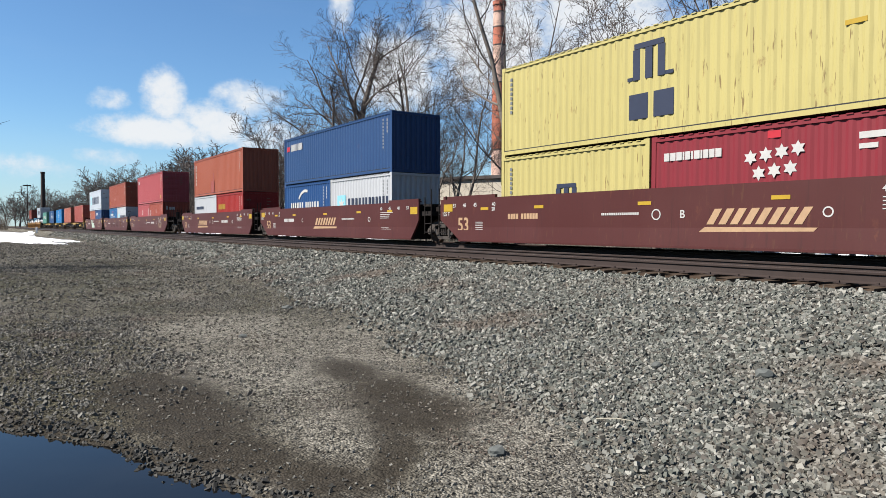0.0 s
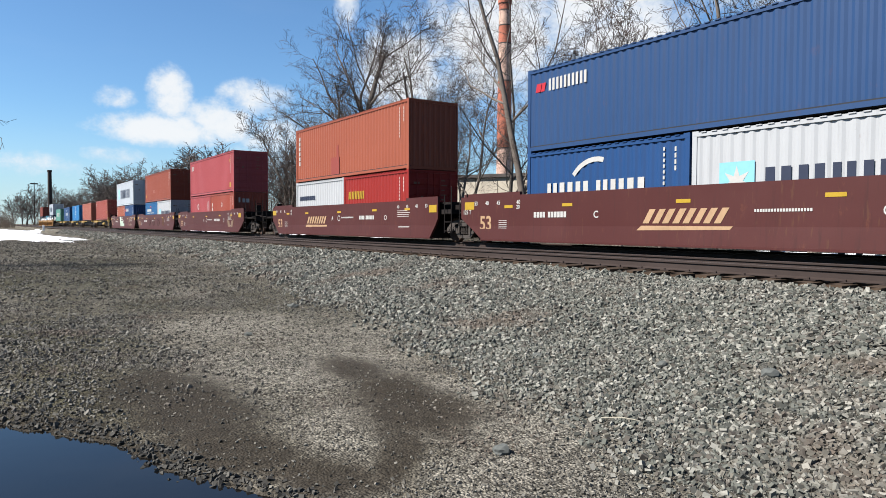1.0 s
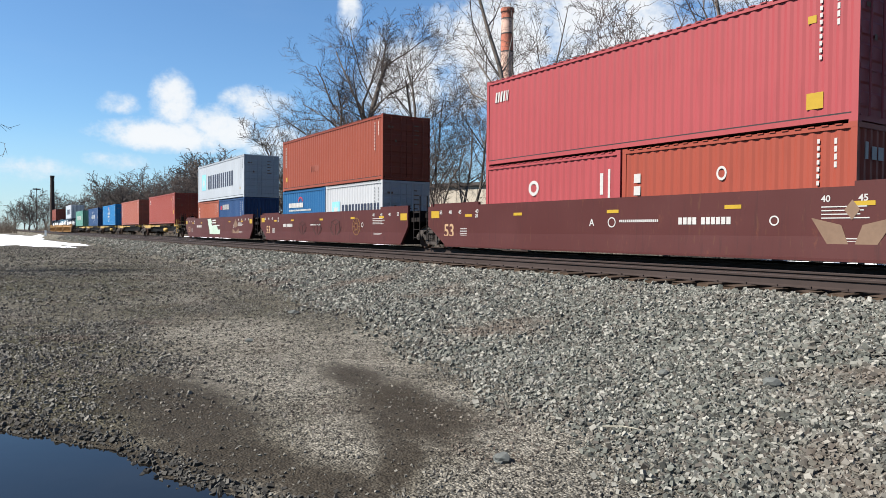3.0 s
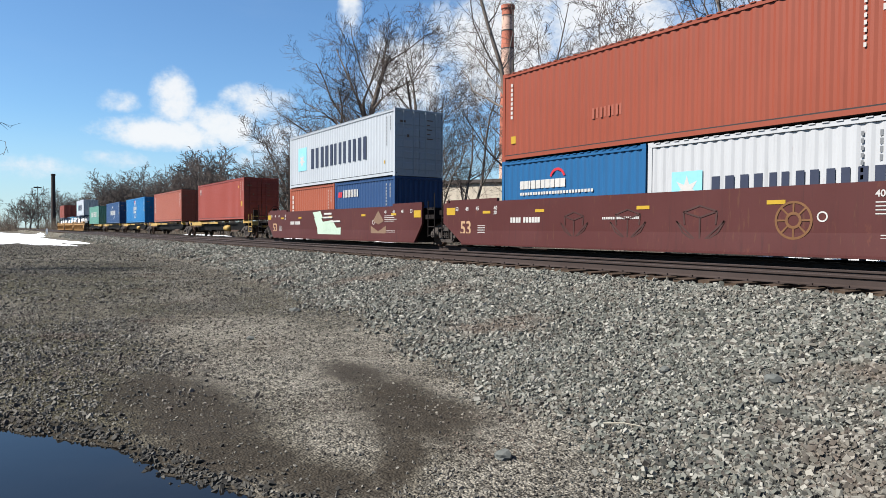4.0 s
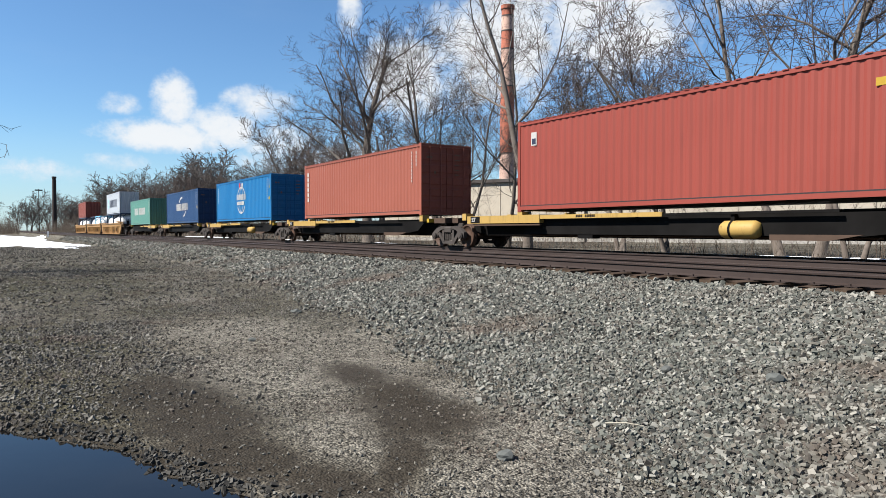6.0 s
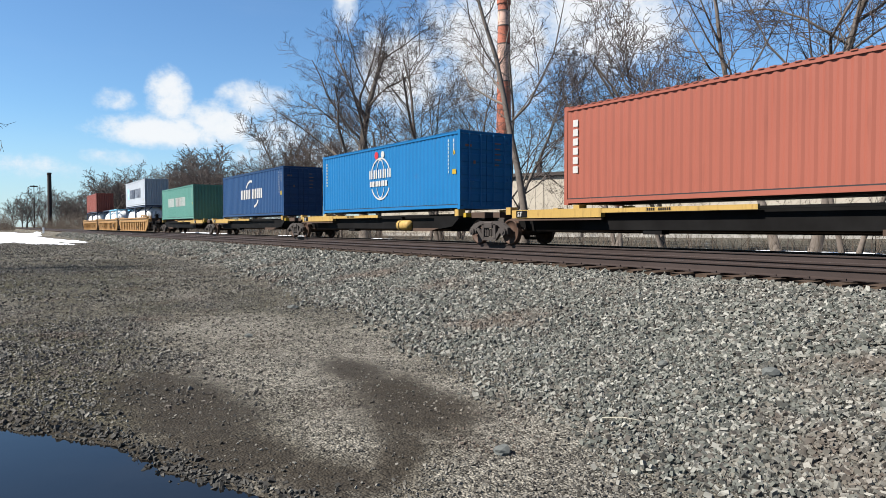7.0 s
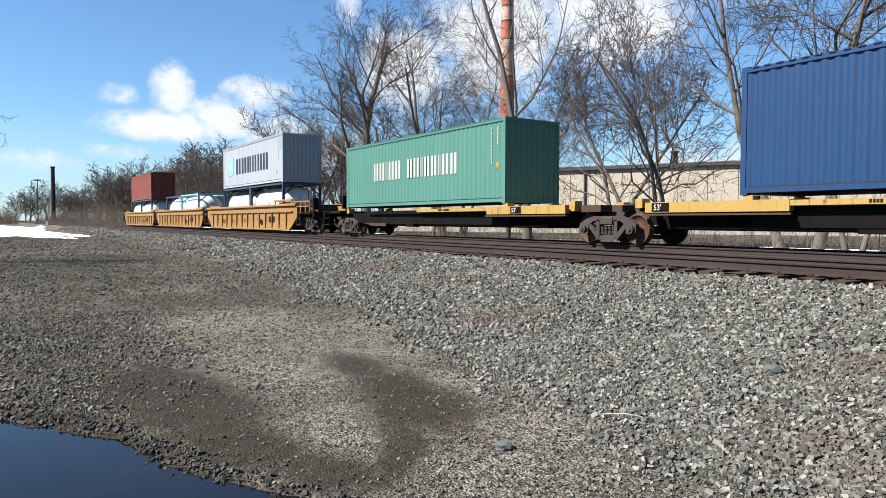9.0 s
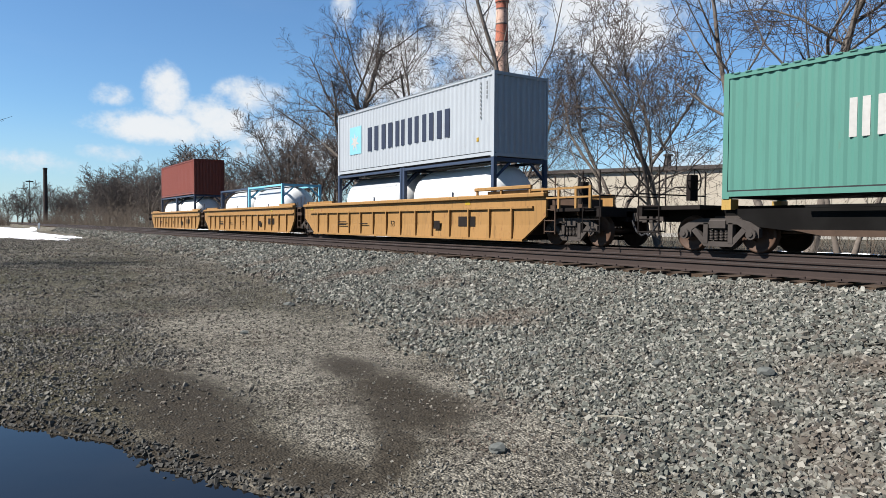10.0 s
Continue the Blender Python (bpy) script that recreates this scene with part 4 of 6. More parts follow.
def mk_round_logo(L, H):
    s = blocks(word(-1.6, 0.98, 0.26, (.9, .8, .8, .7, .7, .7, .8, .8), 0.12), FACE)
    ring(s, -0.55, 1.72, 0.14, 0.24, FACE)
    return [("logo", s, WHITE_MARK), ("code_panel", blocks([(L / 2 - 0.75, 1.4, 0.12, 0.6, 0), (L / 2 - 0.45, 1.3, 0.08, 0.8, 0)], FACE), WHITE_MARK)]


def mk_end_word(L, H):
    s = Shape()
    ring(s, 0.0, 1.75, 0.11, 0.17, FACE, n=20, squash=0.8)
    for i in range(3):
        s.prism([(-L / 2 + 0.4, 1.0 + 0.33 * i), (-L / 2 + 0.62, 1.0 + 0.33 * i), (-L / 2 + 0.62, 1.24 + 0.33 * i), (-L / 2 + 0.4, 1.24 + 0.33 * i)], FACE - 0.004, FACE)
    e = Shape()
    for i, w in enumerate((0.12, 0.2, 0.22)):
        e.box(L / 2 + 0.006, L / 2 + 0.01, -0.90 + 0.27 * i, -0.90 + 0.27 * i + w, 1.85, 2.12 if i else 2.2)
    return [("code_panel", s, WHITE_MARK), ("logo", e, WHITE_MARK)] + std_codes(L, H, WHITE_MARK, False)


def mk_brown(L, H):
    return std_codes(L, H) + plate(L, H, -L / 2 + 0.45, 0.55, 0.24, 0.24) + [("faded_logo", blocks(letter_row(-2.0, 0.9, 0.3, (.9, .8, .8, .8), 0.15), FACE), SPINE_B)]


def mk_arch_logo(L, H):
    s = blocks(word(-2.1, 1.62, 0.26, (.7, .7, .35, .8, .8, .7, .8, .7, .8, .8), 0.10) + word(-2.1, 1.42, 0.09, [1.0] * 26, 0.4), FACE)
    r = Shape()
    ring(r, -0.35, 1.85, 0.28, 0.36, FACE, 20, 160)
    return [("logo", s, WHITE_MARK), ("logo_arch", r, RED_MARK)]


def mk_sred(L, H):
    return [("sticker", blocks([(-L / 2 + 0.65, H - 0.82, 0.26, 0.42, 0)], FACE), WHITE_MARK), ("sticker", blocks([(-L / 2 + 0.69, H - 0.78, 0.18, 0.18, 0)], FACE - 0.004), NAVY_MARK)] + std_codes(L, H, WHITE_MARK, False) + plate(L, H, L / 2 - 0.75, H * 0.32, 0.33, 0.34) + [("sticker", blocks([(L / 2 - 1.35, H * 0.76, 0.22, 0.16, 0)], FACE), YELLOW_MARK)]


def mk_sbrown(L, H):
    return std_codes(L, H, WHITE_MARK, False) + [("code_panel", blocks([(-L / 2 + 0.35, H - 0.62 - 0.27 * i, 0.20, 0.20, 0) for i in range(6)], FACE), WHITE_MARK)]


def mk_globe(L, H):
    s = Shape()
    ring(s, 0, H * 0.50, 0.86, 0.93, FACE, 28, 152)
    ring(s, 0, H * 0.50, 0.86, 0.93, FACE, 208, 332)
    ring(s, 0, H * 0.50, 0.80, 0.86, FACE, 28, 152, squash=0.45)
    ring(s, 0, H * 0.50, 0.80, 0.86, FACE, 208, 332, squash=0.45)
    w = letter_row(-1.02, H * 0.50 + 0.03, 0.38, (0.85, 0.9, 0.85, 0.85, 0.9), 0.22) + word(-0.98, H * 0.50 - 0.32, 0.24, (.7, .75, .3, .7, .7, .3, .75, .75), 0.24)
    s.f, s.v = s.f, s.v
    b = blocks(w, FACE)
    s.add(b.v, b.f)
    red, wh = Shape(), Shape()
    ring(red, -0.35, H * 0.86, 0.0, 0.17, FACE, n=16)
    ring(wh, 0.22, H * 0.86, 0.0, 0.15, FACE, n=16)
    return [("logo", s, WHITE_MARK), ("sticker", red, RED_MARK), ("sticker", wh, WHITE_MARK)] + std_codes(L, H) + plate(L, H, L / 2 - 0.47, H * 0.70, 0.14, 0.14) + plate(L, H, L / 2 - 0.52, H * 0.45, 0.24, 0.18)


def mk_long_word(L, H):
    w = letter_row(-3.3, H * 0.40, 0.78, (0.56, 0.60, 0.22, 0.62, 0.60, -0.55, 0.54, 0.58, 0.22, 0.54, 0.54, 0.22, 0.60, 0.58), 0.12)
    return [("logo", blocks(w, FACE), WHITE_MARK)] + std_codes(L, H, WHITE_MARK, False) + plate(L, H, L / 2 - 0.52, H * 0.42, 0.16, 0.18)


LOW = 0.34      # floor of a well over the rails
TOPZ = LOW + 2.591
container(-17.81, TOPZ, 40, 2.896, PALE_YELLOW, "faded yellow shipping container with dark logo and rust streaks", False, mk_arches_long)
container(-17.81, LOW, 20, 2.591, PALE_YELLOW, "short faded yellow container in the well", False, mk_arches_short)
container(-17.81 + 6.13, LOW, 20, 2.591, MAROON, "short maroon container with white stars in the well", True, mk_stars)
container(-37.30, TOPZ, 40, 2.591, STEEL_BLUE, "steel blue container stacked on top", False, mk_small_logo)
container(-37.30, LOW, 20, 2.591, DEEP_BLUE, "short deep blue container with white logo bars", True, mk_swoosh)
container(-37.30 + 6.13, LOW, 20, 2.591, WHITE_C, "short off-white container with pale blue square", False, mk_star_square)
container(-56.88, TOPZ, 40, 2.896, ORANGE_C, "faded orange container with a darker patch", False, mk_orange)
container(-56.88, LOW, 20, 2.591, WHITE_C, "short off-white container with small dark writing", True, mk_small_dark)
container(-56.88 + 6.13, LOW, 20, 2.591, BRIGHT_RED, "short bright red container with yellow logo bars", True, mk_yellow_word)
container(-80.63, TOPZ, 40, 2.896, ROSE_RED, "rose red container with yellow stickers and door rods", True, mk_corner_logo)
container(-80.63, LOW, 20, 2.591, ROSE_RED, "short rose red container with white logo bars", True, mk_round_logo)
container(-80.63 + 6.13, LOW, 20, 2.591, BRICK_ORANGE, "short brick orange container in the well", False, mk_end_word)
container(-100.32, TOPZ, 40, 2.896, BROWN_C, "oxide brown container with door rods, stacked on top", True, mk_brown)
container(-100.32, LOW, 20, 2.591, MID_BLUE, "short mid blue container with white and red logo", True, mk_arch_logo)
container(-100.32 + 6.13, LOW, 20, 2.591, WHITE_C, "short off-white container with pale blue square", True, mk_star_square)
container(-119.84, TOPZ, 40, 2.896, PALE_GREY, "pale grey container with dark logo bars and star", True, mk_star_square)
container(-119.84, LOW, 20, 2.591, ORANGE_C, "short faded orange container in the well", True, mk_sbrown)
container(-119.84 + 6.13, LOW, 20, 2.591, STEEL_BLUE, "short steel blue container in the well", False, mk_small_logo)
DECK = 1.25     # bearing height of the spine car
container(-140.59, DECK, 40, 2.896, SPINE_R, "oxide red container on the spine car", True, mk_sred)
container(-158.79, DECK, 40, 2.896, SPINE_B, "salmon brown container on the spine car", True, mk_sbrown)
container(-176.39, DECK, 40, 2.896, AZURE_BLUE, "azure blue container with white globe logo", True, mk_globe)
container(-194.19, DECK, 40, 2.896, NAVY_C, "navy blue container with white logo bars", True, mk_swoosh)
container(-215.00, DECK, 40, 2.896, GREEN_C, "sea green container with white logo bars", False, mk_long_word)
container(-235.83, TOPZ, 40, 2.896, PALE_GREY, "pale grey container with star, on tank containers", False, mk_star_square)
container(-275.13, TOPZ, 40, 2.896, RUST_C, "dull brown container stacked on tank containers", False, None)


def tank_container(x, frame_mat, label, banded):
    """White tank in a steel frame, twenty feet long."""
    ob = thing("tank_container", label, "tank container", "tank containers")
    L, H, r = 6.058, 2.591, 1.10
    prof = [(-L / 2 + 0.18, 0.0), (-L / 2 + 0.20, 0.45), (-L / 2 + 0.36, 0.85), (-L / 2 + 0.62, 1.04), (-L / 2 + 0.95, r), (L / 2 - 0.95, r), (L / 2 - 0.62, 1.04), (L / 2 - 0.36, 0.85), (L / 2 - 0.20, 0.45), (L / 2 - 0.18, 0.0)]
    tank = part("tank", once(("tank",), lambda: Shape().lathe_x(prof, 36, 0, 1.33).mesh("tank", TANK_WHITE, True)), None, ob)
    if banded:
        a = [(-L / 2 + 0.9, r + 0.012), (L / 2 - 0.9, r + 0.012)]
        s = Shape()
        for i in range(10):
            q0, q1 = radians(30 + 12 * i), radians(42 + 12 * i)
            s.add([(xx, rr * math.cos(q), 1.33 + rr * math.sin(q)) for xx, rr in a for q in (q0, q1)], [(0, 1, 3, 2)])
        part("cladding", s, TANK_BAND, tank, "grey sun shield")
    for sx in (-1, 1):
        xe = sx * (L / 2 - 0.075)
        fr = Shape()
        for y in (-1.15, 1.15):
            fr.box(xe - 0.075, xe + 0.075, y - 0.07, y + 0.07, 0.0, H)
        fr.box(xe - 0.06, xe + 0.06, -1.08, 1.08, 0.03, 0.17)
        fr.box(xe - 0.06, xe + 0.06, -1.08, 1.08, H - 0.15, H - 0.02)
        for y in (-1, 1):
            for z0, z1 in ((0.17, 0.75), (H - 0.15, H - 0.72)):
                fr.tube((xe, y * 0.45, z0), (xe, y * 1.08, z1), 0.05, n=6)
        part("end_frame", fr, frame_mat, ob)
    for y in (-1.16, 1.16):
        part("side_rail", Shape().box(-L / 2 + 0.15, L / 2 - 0.15, y - 0.05, y + 0.05, H - 0.13, H - 0.03), frame_mat, ob)
        part("side_rail", Shape().box(-L / 2 + 0.15, L / 2 - 0.15, y - 0.05, y + 0.05, 0.03, 0.15), frame_mat, ob)
    part("walkway", Shape().box(-L / 2 + 0.3, L / 2 - 0.3, -0.25, 0.25, H - 0.10, H - 0.06), TANK_BAND, ob)
    part("label", blocks([(0.4, 1.25, 0.10, 0.22, 0), (0.6, 1.05, 0.12, 0.08, 0)], -r - 0.012), NAVY_MARK, ob)
    return riding(ob, x + L / 2, LOW)


for x, fm, bd in ((-235.83, FRAME_DARK, True), (-229.70, FRAME_DARK, False), (-255.5, FRAME_DARK, False), (-249.37, FRAME_BLUE, True), (-275.13, FRAME_DARK, False), (-269.0, FRAME_DARK, False)):
    tank_container(x, fm, "white tank container in a %s steel frame" % ("pale blue" if fm is FRAME_BLUE else "dark blue"), bd)


# ---- wheels and trucks ----
SPINNING = []


def wheelset(parent, x, r):
    """Two wheels on an axle; turns as it rolls."""
    def tread():
        s = Shape()
        for k in (-1, 1):
            s.lathe_y([(k * 0.685, r + 0.025), (k * 0.70, r + 0.028), (k * 0.715, r + 0.004), (k * 0.80, r), (k * 0.825, r - 0.008), (k * 0.825, r - 0.055), (k * 0.79, r - 0.07), (k * 0.775, 0.16), (k * 0.80, 0.11), (k * 0.80, 0.0)], 36)
            s.lathe_y([(k * 0.685, r + 0.025), (k * 0.685, r - 0.06), (k * 0.73, r - 0.07), (k * 0.75, 0.14), (k * 0.72, 0.1)], 36)
        s.tube((0, -0.78, 0), (0, 0.78, 0), 0.085, n=12)
        for i in range(3):
            a = i * 2.094
            s.box(0.18 * math.cos(a) - 0.02, 0.18 * math.cos(a) + 0.02, -0.815, -0.79, 0.18 * math.sin(a) - 0.02, 0.18 * math.sin(a) + 0.02)
        return s.mesh("wheelset", WHEEL_RUST, True)
    ob = part("wheelset", once(("wheel", r), tread), None, parent, "rusty steel wheels with worn treads", pose(x, 0, r))
    SPINNING.append((ob, x, r))
    return ob


def frame_shape(r, side):
    k = r - 0.42
    top = [(-1.05, 0.56), (-0.82, 0.70), (-0.50, 0.79), (0.50, 0.79), (0.82, 0.70), (1.05, 0.56), (1.05, 0.34), (0.75, 0.34), (0.72, 0.52), (0.50, 0.65), (-0.50, 0.65), (-0.72, 0.52), (-0.75, 0.34), (-1.05, 0.34)]
    low = [(-0.74, 0.50), (-0.37, 0.12), (0.37, 0.12), (0.74, 0.50), (0.62, 0.57), (0.31, 0.24), (-0.31, 0.24), (-0.62, 0.57)]
    s = Shape()
    for y0, y1 in (((-1.07, -0.93),) if side < 0 else ((0.93, 1.07),)):
        s.prism([(x, z + k) for x, z in top], y0, y1)
        s.prism([(x, z + k) for x, z in low], y0 + 0.012, y1 - 0.012)
        for cx in (-0.33, 0.33):
            s.box(cx - 0.06, cx + 0.06, y0, y1, 0.2 + k, 0.68 + k)
        yo = y0 - 0.02 if y0 < 0 else y1 + 0.02
        for ax in (-0.89, 0.89):
            s.tube((ax, y0 + 0.02 if y0 < 0 else y1 - 0.02, 0.42 + k), (ax, yo - (0.06 if y0 < 0 else -0.06), 0.42 + k), 0.125, n=14)
            s.tube((ax, yo, 0.42 + k), (ax, yo - (0.09 if y0 < 0 else -0.09), 0.42 + k), 0.06, n=8)
    return s


def truck(parent, x, r=0.46):
    """Freight truck: bolster, side frames, springs, two wheelsets."""
    k = r - 0.42
    t = part("truck", once(("bolster", r), lambda: Shape().box(-0.22, 0.22, -1.10, 1.10, 0.53 + k, 0.76 + k, 0.03).box(-0.5, 0.5, -0.45, 0.45, 0.62 + k, 0.86 + k).mesh("truck", TRUCK_STEEL)), None, parent, "grimy cast steel truck", pose(x, 0, 0))
    coil = once(("coil",), lambda: coil_shape().mesh("spring", TRUCK_STEEL))
    beam = once(("beam",), lambda: Shape().box(-0.03, 0.03, -0.8, 0.8, 0.30, 0.40).mesh("brake_beam", TRUCK_STEEL))
    for side in (-1, 1):
        part("side_frame", once(("frame", r, side), lambda: frame_shape(r, side).mesh("side_frame", TRUCK_STEEL)), None, t)
        for cx in (-0.20, -0.07, 0.07, 0.20):
            part("spring", coil, None, t, at=pose(cx, side * 1.0, 0.25 + k))
        part("brake_beam", beam, None, t, at=pose(side * 0.39, 0, 0))
    for ax in (-0.89, 0.89):
        wheelset(t, ax, r)
    return t


def coil_shape():
    """Spring as one turned shape with a rippled profile."""
    prof = [(0.0, 0.0)]
    for i in range(7):
        prof += [(0.02 + i * 0.036, 0.045), (0.03 + i * 0.036, 0.058), (0.04 + i * 0.036, 0.045)]
    prof.append((0.28, 0.0))
    n, k = 10, len(prof)
    v = [(r * math.cos(2 * math.pi * i / n), r * math.sin(2 * math.pi * i / n), z) for i in range(n) for z, r in prof]
    return Shape().add(v, [(i * k + q, i * k + q + 1, (i + 1) % n * k + q + 1, (i + 1) % n * k + q) for i in range(n) for q in range(k - 1)])


def coupler(car, x, sx):
    s = Shape().box(min(x, x - sx * 0.9), max(x, x - sx * 0.9), -0.10, 0.10, 0.74, 0.98)
    s.prism([(x - 0.02, 0.70), (x + sx * 0.22, 0.72), (x + sx * 0.22, 1.02), (x - 0.02, 1.04)], -0.20, 0.20)
    part("coupler", s, TRUCK_STEEL, car)
    hose = Shape()
    pts = [(x - sx * 0.3, -0.3, 0.75), (x - sx * 0.1, -0.34, 0.45), (x + sx * 0.05, -0.30, 0.33), (x + sx * 0.2, -0.25, 0.42)]
    for a, b in zip(pts, pts[1:]):
        hose.tube(a, b, 0.028, n=6)
    part("air_hose", hose, RUBBER, car)


# ---- well cars ----
def text_mesh(body, size, mat):
    cu = bpy.data.curves.new("writing", "FONT")
    cu.body, cu.size, cu.extrude, cu.offset = body, size, 0.002, 0.018 * size
    tmp = bpy.data.objects.new("writing", cu)
    scene.collection.objects.link(tmp)
    dg = bpy.context.evaluated_depsgraph_get()
    me = bpy.data.meshes.new_from_object(tmp.evaluated_get(dg))
    bpy.data.objects.remove(tmp)
    bpy.data.curves.remove(cu)
    me.materials.clear()
    me.materials.append(mat)
    return me


SIDE = -1.50   # plane of a well car's near side


def writing(parent, body, x, z, h, mat, y=None, label=""):
    me = once(("txt", body, h, mat.name), lambda: text_mesh(body, h / 0.70, mat))
    return part("lettering", me, None, parent, label, pose(x, (SIDE - 0.006) if y is None else y, z, 90, 0, 0))


def girder(u, y, a, b, la, lb, top, mat):
    """Pieces of a side girder on the unit u: folded lower plate and flanges; its upper plate is returned as a shape."""
    sg = -1 if y < 0 else 1
    k = 0.44 / 0.70
    part("lower_plate", plate_shape([(a, 0.18, y + sg * 0.035), (b, 0.18, y + sg * 0.035), (b + lb * k, 0.62, y), (a - la * k, 0.62, y)], sg), mat, u)
    part("top_flange", Shape().box(a - la, b + lb, min(y, y - sg * 0.16), max(y, y - sg * 0.16), top, top + 0.035), mat, u)
    part("bottom_flange", Shape().box(a, b, min(y + sg * 0.05, y - sg * 0.14), max(y + sg * 0.05, y - sg * 0.14), 0.12, 0.18), mat, u)


def plate_shape(pts, sg, t=0.09):
    v = [(x, y, z) for x, z, y in pts] + [(x, y - sg * t, z) for x, z, y in pts]
    n = len(pts)
    return Shape().add(v, [tuple(range(n)), tuple(range(2 * n - 1, n - 1, -1))] + [(i, (i + 1) % n, (i + 1) % n + n, i + n) for i in range(n)])


def upper_plate(y, a, b, la, lb, top):
    k = 0.44 / 0.70
    return plate_shape([(a - la * k, 0.62, y), (b + lb * k, 0.62, y), (b + lb, 0.88, y), (b + lb, top, y), (a - la, top, y), (a - la, 0.88, y)], -1 if y < 0 else 1)


def well_unit(car, cx, la, lb, mat, ribs, number):
    """One well: side girders, floor beams, end platforms over the trucks."""
    u = part("well", upper_plate(SIDE, -8.15, 8.15, la, lb, 1.58), mat, car, at=pose(cx, 0, 0))
    part("far_plate", upper_plate(-SIDE, -8.15, 8.15, la, lb, 1.58), mat, u)
    for y in (SIDE, -SIDE):
        girder(u, y, -8.15, 8.15, la, lb, 1.58, mat)
    beam = once(("floor_beam",), lambda: Shape().box(-0.12, 0.12, -1.40, 1.40, 0.14, 0.30).mesh("floor_beam", CAR_DARK))
    for i in range(9):
        part("floor_beam", beam, None, u, at=pose(-8.0 + i * 2.0, 0, 0))
    if ribs:
        rib = once(("rib",), lambda: Shape().box(-0.035, 0.035, SIDE - 0.09, SIDE, 0.2, 1.15).mesh("rib", mat))
        for i in range(14):
            part("rib", rib, None, u, at=pose(-7.6 + i * 15.2 / 13, 0, 0))
        part("upper_ledge", Shape().box(-8.6, 8.6, SIDE - 0.075, SIDE, 1.13, 1.20), mat, u)
        part("lower_ledge", Shape().box(-8.15, 8.15, SIDE - 0.085, SIDE, 0.10, 0.17), mat, u)
        part("top_chord", Shape().box(-8.15 - la, 8.15 + lb, SIDE - 0.11, SIDE, 1.47, 1.60, 0.02), mat, u)
        if number == 0:
            part("walkway_rail", Shape().box(5.6, 8.5, SIDE - 0.06, SIDE + 0.02, 1.74, 1.86, 0.02).box(8.5, 11.0, SIDE - 0.03, SIDE + 0.03, 1.66, 1.72).box(8.6, 11.0, SIDE - 0.03, SIDE + 0.03, 1.40, 1.45), mat, u, "yellow rail beside the walkway")
            for xx in (5.7, 7.0, 8.42, 9.0, 9.7, 10.4, 10.95):
                part("rail_post", Shape().box(xx - 0.04, xx + 0.04, SIDE - 0.028, SIDE + 0.028, 1.10 if xx > 9 else 1.58, 1.74), mat, u)
    for sx, ln in ((-1, la), (1, lb)):
        x0, x1 = sx * 8.1, sx * 9.35
        p = Shape().box(min(x0, x1), max(x0, x1), -1.36, 1.36, 1.05, 1.22)
        p.box(min(sx * 8.0, sx * 8.16), max(sx * 8.0, sx * 8.16), -1.38, 1.38, 0.3, 1.5)
        p.box(min(sx * 8.3, sx * 9.6), max(sx * 8.3, sx * 9.6), -0.45, 0.45, 0.86, 1.42)
        p.box(min(sx * 8.2, sx * 9.2), max(sx * 8.2, sx * 9.2), -1.3, -0.9, 1.44, 1.50)
        part("end_platform", p, CAR_DARK if mat is CAR_RED else GRIME, u)
        # grab irons and ladder at the outer corner
        g = Shape()
        for xx in (9.05, 9.50):
            g.tube((sx * xx, -1.46, 0.35), (sx * xx, -1.46, 2.05 if xx > 9.2 else 1.75), 0.022, n=6)
        for zz in (0.42, 0.75, 1.08, 1.41):
            g.tube((sx * 9.05, -1.46, zz), (sx * 9.50, -1.46, zz), 0.018, n=6)
        part("ladder", g, CAR_DARK if mat is CAR_RED else GRIME, u)
        rz = Shape().box(min(sx * 6.2, sx * (8.05 + ln)), max(sx * 6.2, sx * (8.05 + ln)), SIDE + 0.06, SIDE + 0.16, 1.58, 1.72)
        part("end_guide", rz, mat, u)
    return u


